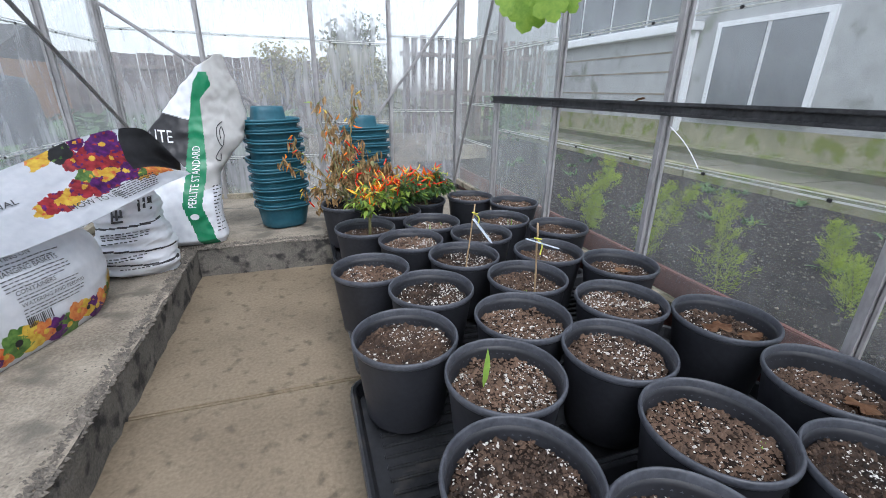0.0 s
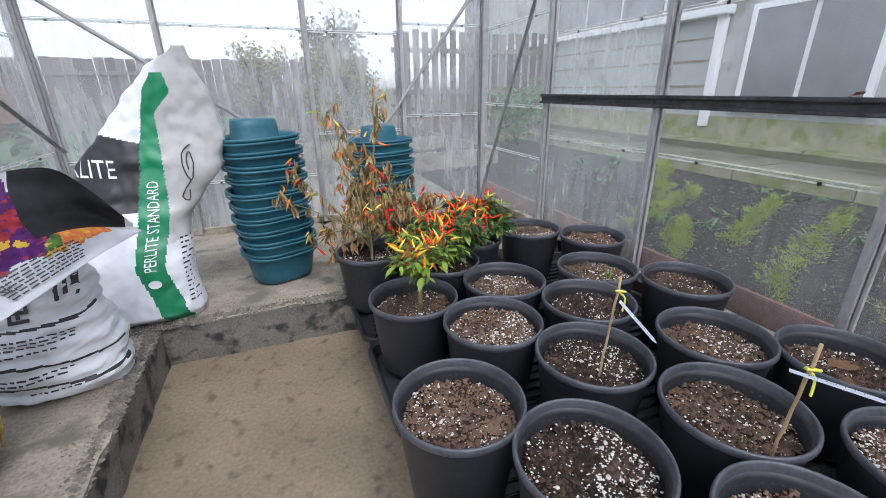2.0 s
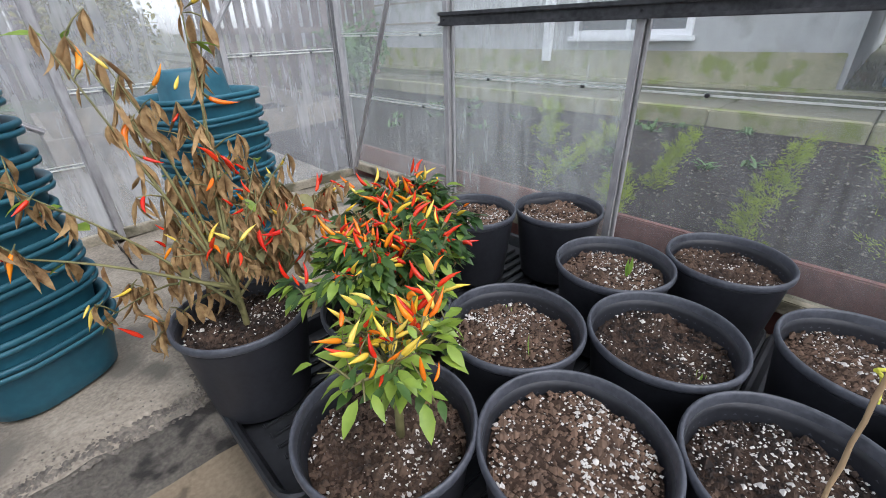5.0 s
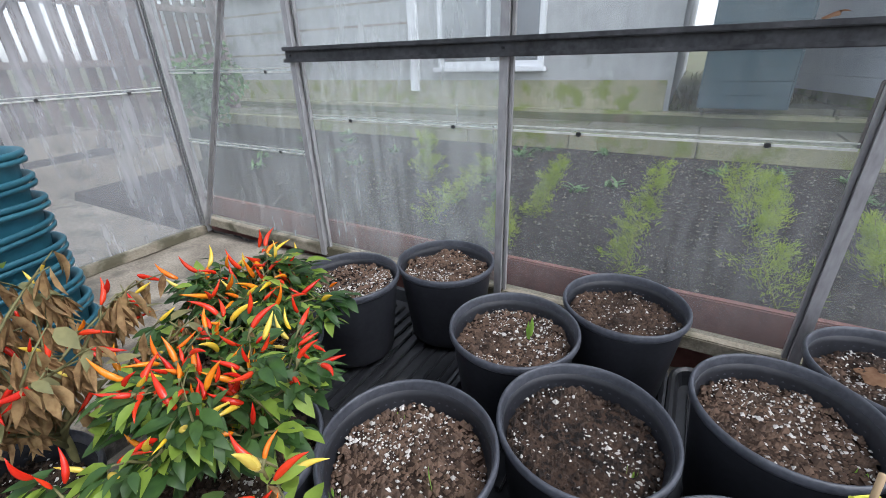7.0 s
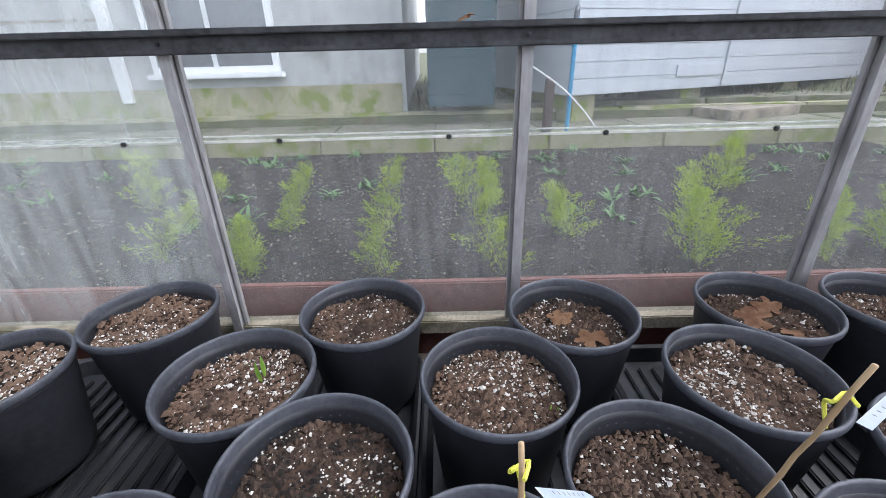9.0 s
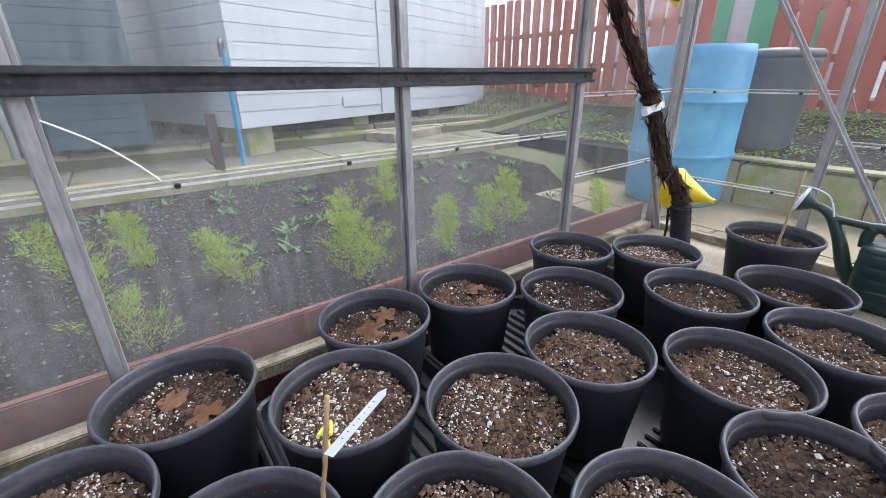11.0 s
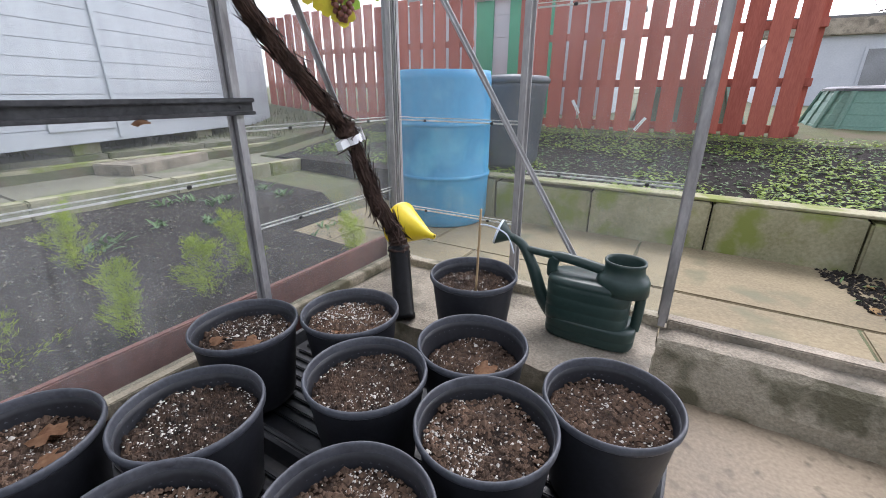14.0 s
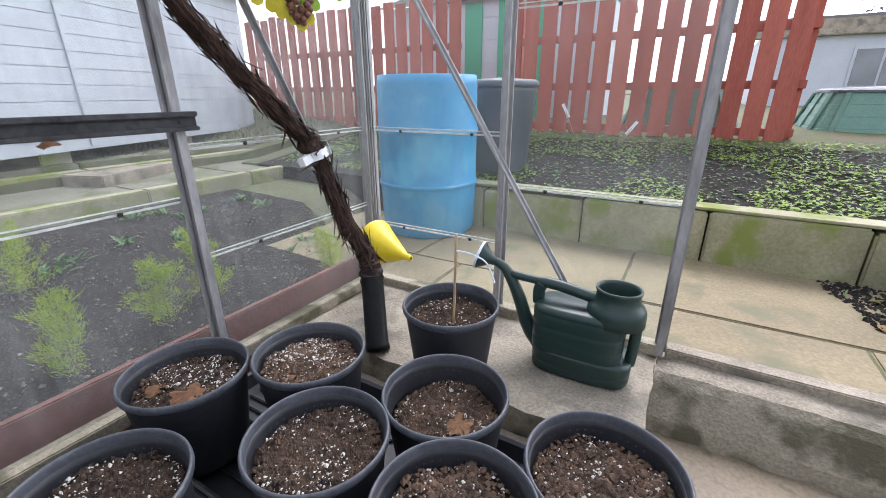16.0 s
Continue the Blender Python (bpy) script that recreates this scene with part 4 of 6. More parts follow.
bm = bmesh.new()
N1, M1 = 110, 60
rows = [[bm.verts.new(flora_point(2 * math.pi * i / N1, 0.163 + 0.37 * j / M1)) for i in range(N1)] for j in range(M1 + 1)]
for j in range(M1):
    for i in range(N1):
        f = bm.faces.new((rows[j][i], rows[j][(i + 1) % N1], rows[j + 1][(i + 1) % N1], rows[j + 1][i]))
bm.faces.new(rows[0][::-1])
bm.faces.new(rows[-1])
part("film", bm, M_BAGW, flora, smooth=True)


def front_of(s, z, lift=0.004):
    """The front of the bag at s along its width."""
    lo, hi = 0.0, math.pi
    for _ in range(26):
        mid = (lo + hi) / 2
        if (flora_point(mid, z) - FC).dot(FU) > s:
            lo = mid
        else:
            hi = mid
    return flora_point((lo + hi) / 2, z, lift)


def petal_blob(bm, place, cx, cz, r, mats, rng, petals=6, centre=3):
    """A printed flower: petals about a centre, laid on a surface."""
    for k in range(petals):
        a = 2 * math.pi * k / petals + rng.uniform(-0.2, 0.2)
        ring = []
        for q in range(12):
            b = 2 * math.pi * q / 12
            wob = 1 + 0.16 * math.sin(3 * b + k) + rng.uniform(-0.08, 0.08)
            u, v = r * 0.52 + r * 0.55 * math.cos(b) * wob, r * 0.50 * math.sin(b) * wob
            ring.append(bm.verts.new(place(cx + u * math.cos(a) - v * math.sin(a), cz + u * math.sin(a) + v * math.cos(a), 0.003 + 0.0004 * k)))
        bm.faces.new(ring).material_index = mats
    ring = [bm.verts.new(place(cx + r * 0.26 * math.cos(2 * math.pi * q / 10), cz + r * 0.26 * math.sin(2 * math.pi * q / 10), 0.0065)) for q in range(10)]
    bm.faces.new(ring).material_index = centre


PETALS = [M_PURPLE, M_CRIM, M_OPET, M_YPET, M_GPET, M_BBLACK]
rg = random.Random(12)
bm = bmesh.new()
for k in range(17):
    s = -0.31 + 0.04 * k
    petal_blob(bm, front_of, s, 0.215 + rg.uniform(-0.02, 0.018) + max(0, (s - 0.1)) * 0.10, rg.uniform(0.030, 0.046), (0, 4, 2, 3, 0, 2, 4, 3, 2)[k % 9], rg, 7, 3 if k % 3 else 5)
part("flower_border", bm, PETALS, flora, "bright printed flower border")
for words, s, z, size in (("POTTING ON", -0.06, 0.462, 0.021), ("HANGING BASKETS", -0.055, 0.425, 0.021), ("CONTAINERS", -0.035, 0.365, 0.020), ("WATERING AND FEEDING", -0.03, 0.325, 0.018)):
    lettering("heading", words, size, lambda u, v, s=s, z=z: front_of(s + u, z + v), M_INK, flora)
bm = bmesh.new()
for s0, z0, n in ((-0.06, 0.452, 2), (-0.055, 0.414, 4), (-0.035, 0.354, 2), (-0.03, 0.314, 3)):
    for j in range(n):
        s = s0
        while s < s0 + 0.20 - 0.03 * (j == n - 1):
            w = rg.uniform(0.008, 0.022)
            bm.faces.new([bm.verts.new(front_of(s + i, z0 - j * 0.0105 + k)) for i, k in ((0, 0), (w, 0), (w, 0.003), (0, 0.003))])
            s += w + 0.005
for k in range(14):
    w = rg.choice((0.0015, 0.0025, 0.004))
    bm.faces.new([bm.verts.new(front_of(-0.03 + k * 0.0055 + i, 0.258 + j)) for i, j in ((0, 0), (w, 0), (w, 0.03), (0, 0.03))])
tagged(part("small_print", bm, M_INK, flora, "rows of small print and a barcode"), kind="stuff")
bm = bmesh.new()
bm.faces.new([bm.verts.new(front_of(s, z)) for s, z in ((-0.24, 0.28), (-0.195, 0.28), (-0.195, 0.375), (-0.24, 0.375))])
part("brand_panel", bm, M_BBLACK, flora, "plain black brand panel")

# the flopped top: a doubled sheet running from over the bag to a tip by the perlite bag
FLAP = [  # across: lower hem, fold ridge, upper hem; along: from the bag's far end to the tip
    [(-2.28, -2.20, 0.46), (-2.27, -2.14, 0.53), (-2.31, -2.06, 0.555)],
    [(-2.06, -2.04, 0.485), (-2.13, -1.96, 0.575), (-2.20, -1.84, 0.635)],
    [(-1.93, -1.84, 0.505), (-2.02, -1.76, 0.605), (-2.07, -1.64, 0.705)],
    [(-1.815, -1.66, 0.545), (-1.92, -1.60, 0.625), (-1.96, -1.50, 0.765)],
    [(-1.745, -1.44, 0.570), (-1.82, -1.44, 0.635), (-1.81, -1.38, 0.775)],
    [(-1.690, -1.285, 0.575), (-1.70, -1.29, 0.60), (-1.715, -1.30, 0.615)],
]


FLAP_COLS = [smooth_path([r[k] for r in FLAP], 61) for k in range(3)]


def flap_at(u, v, lift=0.0):
    f = max(0.0, min(59.999, u * 60))
    i = int(f)
    g = f - i
    a, b, c = (col[i].lerp(col[i + 1], g) for col in FLAP_COLS)
    p = a * (1 - v) ** 2 + b * 2 * v * (1 - v) + c * v * v
    p = p + Vector((0.7, -0.5, 0.5)).normalized() * (lift + 0.012 * noise.noise((u * 9, v * 5, 2)) + 0.006 * math.sin(u * 14 + v * 9))
    return p


bm = bmesh.new()
NU, NV = 250, 96
BLOOMS = ((0.66, 0.86, 0.05, 0), (0.60, 0.72, 0.05, 1), (0.67, 0.66, 0.045, 1), (0.50, 0.90, 0.04, 5), (0.43, 0.93, 0.035, 3), (0.57, 0.95, 0.03, 0), (0.63, 0.54, 0.042, 3), (0.70, 0.80, 0.035, 0), (0.53, 0.76, 0.036, 1), (0.56, 0.56, 0.03, 4),
          (0.61, 0.42, 0.05, 0), (0.69, 0.43, 0.045, 0), (0.53, 0.42, 0.042, 1), (0.48, 0.36, 0.035, 3), (0.43, 0.36, 0.042, 1), (0.39, 0.33, 0.028, 3), (0.57, 0.34, 0.03, 1), (0.73, 0.38, 0.032, 4), (0.79, 0.38, 0.045, 2), (0.85, 0.40, 0.045, 2), (0.74, 0.32, 0.03, 3), (0.95, 0.36, 0.018, 3))


def bloom_at(u, v):
    """Which printed colour lies at a place of the flap: 0 white film, 1 black panel, 2 and up petals."""
    w = u + 0.010 * noise.noise((u * 40, v * 14, 3)), v + 0.030 * noise.noise((u * 40, v * 14, 8))
    for k, (cu, cv, r, c) in enumerate(BLOOMS):
        a, b = (w[0] - cu) / 1.15, (w[1] - cv) / 3.3
        d, t = math.hypot(a, b), math.atan2(b, a)
        if d < r * 0.20 and c in (0, 1):
            return 2 + 3
        if d < r * (0.86 + 0.20 * abs(math.sin(2.5 * t + k)) + 0.16 * noise.noise((a * 60, b * 60, k))):
            return 2 + (c if noise.noise((u * 55, v * 22, k)) < 0.36 else (1, 0, 3, 2, 3, 4)[c])
    return 0
g = [[bm.verts.new(flap_at(i / NU, j / NV)) for j in range(NV + 1)] for i in range(NU + 1)]
for i in range(NU):
    for j in range(NV):
        f = bm.faces.new((g[i][j], g[i + 1][j], g[i + 1][j + 1], g[i][j + 1]))
        u, v = (i + 0.5) / NU, (j + 0.5) / NV
        panel = v > 0.42 and u > 0.72 and v > 0.42 + 1.6 * (u - 0.93) and u < 0.97 and (u - 0.72) > (v - 0.42) * -0.05
        f.material_index = 1 if panel else bloom_at(u, v)
bmesh.ops.solidify(bm, geom=bm.faces[:], thickness=-0.005)
part("flopped_top", bm, [M_BAGW, M_BBLACK, *PETALS], flora, "folded bag mouth with flowers and a black panel", smooth=True)
lettering("heading", "HOW TO USE", 0.035, lambda u, v: flap_at(0.44 + u * 0.85, 0.20 + v * 3.2 - u * 0.3, 0.006), M_INK, flora)
lettering("heading", "ORIGINAL", 0.05, lambda u, v: flap_at(0.20 + u * 0.6, 0.50 + v * 2.4, 0.006), M_INK, flora)
bm = bmesh.new()
for j in range(7):
    u = 0.60
    while u < 0.78:
        w = rg.uniform(0.008, 0.02)
        v = 0.27 - j * 0.032
        bm.faces.new([bm.verts.new(flap_at(u + i, v + k, 0.006)) for i, k in ((0, 0), (w, 0), (w, 0.013), (0, 0.013))])
        u += w + 0.004
tagged(part("small_print", bm, M_INK, flora, "slanting rows of small print"), kind="stuff")


# ---- chilli plants ----
def chilli_mesh(seed, mat, length):
    rng = random.Random(seed)
    bm = bmesh.new()
    bend = rng.uniform(-0.75, 0.75)
    pts = [(bend * length * (k / 7) ** 2, 0.1 * bend * length * k / 7, length * k / 7) for k in range(8)]
    tube(bm, pts, [length * q for q in (0.05, 0.10, 0.115, 0.11, 0.095, 0.07, 0.04, 0.006)], 8)
    return mesh_of(bm, "chilli", mat, True)


def stalk_mesh():
    bm = bmesh.new()
    tube(bm, [(0, 0, -0.02), (0.002, 0, -0.008), (0, 0, 0.003)], [0.0013, 0.0016, 0.0045], 6)
    return mesh_of(bm, "stalk", M_STEM, True)


CHILLI = {c: [chilli_mesh(k * 7 + i, m, 0.038 + 0.005 * k) for k in range(4)] for i, (c, m) in enumerate((("r", M_RED), ("o", M_ORA), ("y", M_YCH)))}
STALK = stalk_mesh()


def aim(p, d, turn=0.0):
    return Matrix.Translation(p) @ Vector(d).to_track_quat('Z', 'Y').to_matrix().to_4x4() @ Matrix.Rotation(turn, 4, 'Z')


def chilli_plant(x, y, z, height, spread, leaves, fruits, colours, leaf_mats, label, seed, dry=0.0, leaf_len=0.05, arms=None, lift=0.3):
    rng = random.Random(seed)
    t = thing("chilli_plant", label, "chilli plant", pose(x, y, z))
    bm = bmesh.new()
    tips, along = [], []
    tube(bm, smooth_path([(0, 0, -0.09), (0.004, 0.003, height * 0.2), (0, 0, height * 0.4)], 6), [0.0075, 0.007, 0.0065, 0.006, 0.0055, 0.005], 7)
    n = len(arms) if arms else 16
    for k in range(n):
        if arms:
            end = Vector(arms[k])
        else:
            a, q = 2 * math.pi * (k + rng.uniform(-0.3, 0.3)) / n * 2.4, spread * math.sqrt(rng.uniform(0.08, 1.0))
            end = Vector((q * math.cos(a), q * math.sin(a), height * (1.02 - 0.38 * (q / spread) ** 2) + rng.uniform(-0.03, 0.03)))
        s = Vector((0, 0, height * rng.uniform(0.08, 0.32)))
        mid = s.lerp(end, 0.5) + Vector((rng.uniform(-0.02, 0.02), rng.uniform(-0.02, 0.02), 0.03))
        path = smooth_path([s, mid, end], 9)
        tube(bm, path, [0.0042 - 0.0034 * i / 8 for i in range(9)], 5)
        tips.append(path)
        for i in range(2, 9):
            along.append((path[i], (path[i] - path[i - 1]).normalized()))
        for _ in range(3):
            i = rng.randint(3, 8)
            d = Vector((rng.uniform(-1, 1), rng.uniform(-1, 1), rng.uniform(0.1, 0.9))).normalized()
            q = path[i] + d * rng.uniform(0.03, 0.07)
            tube(bm, [path[i], path[i].lerp(q, 0.5) + Vector((0, 0, 0.004)), q], [0.0017, 0.0014, 0.0008], 4)
            along.append((q, d))
            along.append((path[i].lerp(q, 0.6), d))
    part("stem", bm, M_STEM, t, smooth=True)
    bms = [bmesh.new() for _ in leaf_mats]
    for _ in range(leaves):
        p, d = rng.choice(along)
        out = Vector((p.x, p.y, 0.0))
        out = (out.normalized() if out.length > 0.01 else Vector((1, 0, 0))) + Vector((rng.uniform(-0.9, 0.9), rng.uniform(-0.9, 0.9), rng.uniform(-0.6, 0.5)))
        ln = leaf_len * rng.uniform(0.6, 1.35)
        if rng.random() < dry:
            out = Vector((rng.uniform(-0.35, 0.35), rng.uniform(-0.35, 0.35), -1))
            leaf(bms[-1], p, out, (rng.uniform(-1, 1), rng.uniform(-1, 1), 0.2), ln * 1.1, ln * rng.uniform(0.18, 0.34), rng.uniform(-0.5, 0.5), 0, rng.uniform(0.3, 0.8))
        else:
            b = bms[0 if len(bms) < 3 or rng.random() < 0.75 else 1]
            leaf(b, p + Vector((rng.uniform(-0.012, 0.012), rng.uniform(-0.012, 0.012), rng.uniform(-0.02, 0.012))), out, (rng.uniform(-0.4, 0.4), rng.uniform(-0.4, 0.4), 1), ln, ln * rng.uniform(0.36, 0.5), rng.uniform(0.1, 0.6))
    for b, m in zip(bms, leaf_mats):
        if len(b.faces):
            tagged(part("foliage", b, m, t, "withered hanging leaves" if m is M_DRY else "pointed green leaves", smooth=True), kind="stuff")
        else:
            b.free()
    for k in range(fruits):
        p, d = rng.choice(along)
        c = rng.choice(colours)
        up = Vector((rng.uniform(-1.3, 1.3), rng.uniform(-1.3, 1.3), rng.uniform(0.4, 1.3) if rng.random() > dry * 0.5 else -1.0))
        up += Vector((p.x, p.y, 0)) * 2.2
        s = rng.uniform(0.55, 1.0)
        m = aim(p + up.normalized() * 0.012 + Vector((0, 0, lift * 0.04)), up, rng.uniform(0, 6.3)) @ Matrix.Diagonal((s * 0.9, s * 0.9, s, 1))
        fruit = piece("chilli", rng.choice(CHILLI[c]), t, m)
        if k % 2 == 0:
            piece("stalk", STALK, fruit)
    return t


SOILZ = RIM - 0.05
chilli_plant(-0.855, -1.319, SOILZ + 0.02, 0.165, 0.190, 1400, 125, "rrrrrooyy", [M_LEAF, M_LEAF_L, M_DRY], "bushy green chilli plant laden with red and yellow fruit", 31, 0.03, 0.034)
chilli_plant(-0.621, -1.120, SOILZ + 0.01, 0.175, 0.148, 1300, 80, "rrrrooy", [M_LEAF, M_LEAF_L, M_DRY], "dense green chilli plant with upright orange fruit", 32, 0.02, 0.036)
chilli_plant(-1.010, -1.549, SOILZ + 0.085, 0.10, 0.092, 240, 64, "rroooyyy", [M_LEAF_L, M_LEAF, M_DRY], "small pale green chilli plant with yellow fruit", 33, 0.08, 0.034)
chilli_plant(-0.958, -1.060, SOILZ, 0.28, 0.20, 900, 60, "rrroy", [M_STEM, M_DRY], "half-withered brown chilli plant with red fruit", 34, 0.93, 0.036)
chilli_plant(-1.068, -1.100, SOILZ, 0.36, 0.18, 560, 50, "rroyy", [M_LEAF_L, M_DRY], "tall leggy withered chilli plant hung with dry leaves", 35, 0.96, 0.046,
             [(0.08, 0.12, 0.66), (0.12, 0.12, 0.63), (-0.136, 0.12, 0.575), (-0.065, 0.12, 0.53), (-0.10, 0.12, 0.56), (0.067, 0.12, 0.35), (-0.24, 0.12, 0.34), (-0.335, 0.12, 0.26), (-0.21, 0.12, 0.07), (-0.16, 0.10, -0.01),
              (-0.05, 0.12, 0.28), (0.14, 0.12, 0.31), (0.216, 0.12, 0.31), (0.30, 0.10, 0.22), (0.02, 0.10, 0.45), (-0.02, 0.06, 0.20)])

# ---- watering can, pipe, vine, funnel at the south corner ----
can = thing("watering_can", "dark green plastic watering can standing on the ledge", "watering can", pose(-0.928, -4.105, 0.176, 0, 0, 1))
bm = bmesh.new()
prof = [(0.124, 0.0), (0.134, 0.005), (0.138, 0.014), (0.139, 0.031), (0.1372, 0.034), (0.1372, 0.037), (0.139, 0.040), (0.1385, 0.064), (0.135, 0.072), (0.10, 0.074)]
rings = lathe(bm, prof, 56, 1.0, 0.54, 4.0)
bm.faces.new(rings[-1])
prof = [(0.126, 0.060)]
z = 0.074
for k in range(3):
    prof += [(0.127, z), (0.128, z + 0.030), (0.1262, z + 0.032), (0.1262, z + 0.036)]
    z += 0.040
prof += [(0.127, 0.194), (0.122, 0.204), (0.105, 0.210)]
rings = lathe(bm, prof, 56, 1.0, 0.57, 4.0, (0.016, 0, 0))
bm.faces.new(rings[-1])
part("body", bm, M_CAN, can, smooth=True)
bm = bmesh.new()
lathe(bm, [(0.078, 0.185), (0.077, 0.222), (0.070, 0.236), (0.060, 0.242), (0.057, 0.270), (0.060, 0.276), (0.060, 0.284), (0.055, 0.284), (0.051, 0.276), (0.051, 0.215)], 36, 1.0, 0.92, 2.1, (-0.078, 0, 0))
part("filler_neck", bm, M_CAN, can, smooth=True)
# black disc that stands for the shade down in the filler neck
bm = bmesh.new()
lathe(bm, [(0.052, 0.222), (0.001, 0.220)], 30, 1, 0.92, 2.1, (-0.078, 0, 0), False)
part("mouth_shadow_inside", bm, M_BBLACK, can, "black disc for the shade inside the filler mouth")
bm = bmesh.new()
tube(bm, smooth_path([(-0.035, 0, 0.236), (0.02, 0, 0.246), (0.09, 0, 0.256), (0.15, 0, 0.258), (0.235, 0, 0.262)], 18), [0.017] * 12 + [0.013] * 6, 10)
tube(bm, smooth_path([(0.13, 0, 0.255), (0.14, 0, 0.228), (0.138, 0, 0.19)], 8), 0.018, 10)
part("top_handle", bm, M_CAN, can, smooth=True)
bm = bmesh.new()
tube(bm, smooth_path([(-0.10, 0, 0.225), (-0.132, 0, 0.20), (-0.136, 0, 0.14), (-0.132, 0, 0.06)], 16), 0.015, 10)
part("back_handle", bm, M_CAN, can, smooth=True)
bm = bmesh.new()
tube(bm, smooth_path([(0.125, 0, 0.05), (0.165, 0, 0.10), (0.205, 0, 0.20), (0.245, 0, 0.27), (0.285, 0, 0.295)], 20), [0.026 - 0.013 * k / 19 for k in range(20)], 12)
part("spout", bm, M_CAN, can, smooth=True)
bm = bmesh.new()
lathe(bm, [(0.012, 0.0), (0.015, 0.02), (0.040, 0.052), (0.044, 0.057), (0.043, 0.060)], 28)
rose = part("rose", bm, M_CAN, can, smooth=True)
rose.matrix_basis = aim((0.275, 0, 0.290), (0.94, 0.16, 0.32))
bm = bmesh.new()
lathe(bm, [(0.044, 0.058), (0.045, 0.062), (0.041, 0.066), (0.02, 0.069), (0.002, 0.070)], 28, close_bottom=False)
rim2 = part("rose_face", bm, M_LABEL, rose, "pale perforated rose face", smooth=True)

pipe = thing("drain_pipe", "short black plastic pipe sleeve round the vine foot", "pipe")
bm = bmesh.new()
a, b = Vector((-0.335, -3.885, 0.172)), Vector((-0.260, -3.968, 0.405))
tube(bm, [a, a.lerp(b, 0.06), a.lerp(b, 0.07), a.lerp(b, 0.95), b], [0.040, 0.040, 0.037, 0.036, 0.036], 24)
part("sleeve", bm, M_PIPE, pipe, smooth=True)

vine = thing("grape_vine", "old grape vine with shaggy peeling bark", "vine")
VP = [(-0.268, -3.96, 0.35), (-0.255, -3.968, 0.42), (-0.220, -3.972, 0.485), (-0.165, -3.97, 0.55), (-0.125, -3.96, 0.66), (-0.085, -3.946, 0.78), (-0.080, -3.86, 0.875), (-0.08, -3.764, 0.963), (-0.08, -3.61, 1.12), (-0.10, -3.40, 1.36), (-0.16, -3.05, 1.56), (-0.25, -2.2, 1.60), (-0.30, -1.5, 1.58)]
rv = random.Random(8)
pts = smooth_path(VP, 150)
bm = bmesh.new()
tube(bm, pts, [max(0.027 - 0.010 * i / 149 + 0.009 * noise.noise((i * 0.31, 1, 2)) + (0.010 if i < 14 else 0) + (0.010 if 62 < i < 68 else 0), 0.012) for i in range(150)], 14, 0.16, rv)
part("trunk", bm, M_BARK, vine)
bm = bmesh.new()
for _ in range(950):
    i = rv.randint(8, 120)
    p, d = pts[i], (pts[i + 1] - pts[i]).normalized()
    o = Vector((rv.uniform(-1, 1), rv.uniform(-1, 1), rv.uniform(-1, 1)))
    o = (o - d * o.dot(d)).normalized()
    leaf(bm, p + o * 0.024, d * rv.choice((-1, 1)) + o * rv.uniform(0.0, 0.22), o, rv.uniform(0.03, 0.09), rv.uniform(0.006, 0.014), rv.uniform(-0.35, 0.45))
tagged(part("peeling_bark", bm, M_BARK, vine, "ragged strips of peeling bark"), kind="stuff")
for k in range(9):
    bm = bmesh.new()
    i = rv.randint(14, 96)
    p = pts[i]
    e = p + Vector((rv.uniform(-0.08, 0.02), rv.uniform(-0.02, 0.1), rv.uniform(-0.10, 0.02)))
    tube(bm, smooth_path([p, p.lerp(e, 0.5) + Vector((-0.02, 0, 0.01)), e], 7), [0.004, 0.0036, 0.003, 0.003, 0.0025, 0.002, 0.001], 5)
    part("side_twig", bm, M_BARK, vine)
bm = bmesh.new()
lathe(bm, [(0.036, -0.014), (0.037, 0.0), (0.036, 0.014)], 16, close_bottom=False)
box(bm, -0.075, -0.03, -0.012, 0.012, -0.013, 0.013)
box(bm, 0.034, 0.036, -0.02, 0.03, -0.03, 0.016)
o = part("tag", bm, M_WINK, vine, "white plastic tie tag")
o.matrix_basis = aim((-0.085, -3.948, 0.775), (-0.2, -0.25, -1), 0.8)


def vine_leaf(bm, p, d, n, r, mat=0):
    """A lobed leaf of five points."""
    d, n = Vector(d).normalized(), Vector(n).normalized()
    s = d.cross(n).normalized()
    n = s.cross(d)
    c = bm.verts.new(Vector(p) + d * r * 0.55)
    rim = []
    for k in range(30):
        a = -math.pi + 2 * math.pi * k / 30
        lobes = 0.72 + 0.26 * abs(math.cos(2.5 * a)) + 0.06 * (k % 2)
        if abs(a) > 2.75:
            lobes *= 0.45
        q = Vector(p) + d * r * 0.55 + (d * math.cos(a) + s * math.sin(a)) * r * lobes - n * r * 0.25 * (math.sin(a) ** 2 + 0.3 * math.cos(2 * a))
        rim.append(bm.verts.new(q))
    for k in range(30):
        bm.faces.new((c, rim[k], rim[(k + 1) % 30])).material_index = mat


def hanging_leaf(p, d, n, r, m, label):
    bm = bmesh.new()
    vine_leaf(bm, p, d, n, r)
    tube(bm, [Vector(p) - Vector(d).normalized() * 0.05 + Vector((0, 0, 0.05)), p], 0.0016, 4)
    part("vine_leaf", bm, m, vine, label, smooth=True)


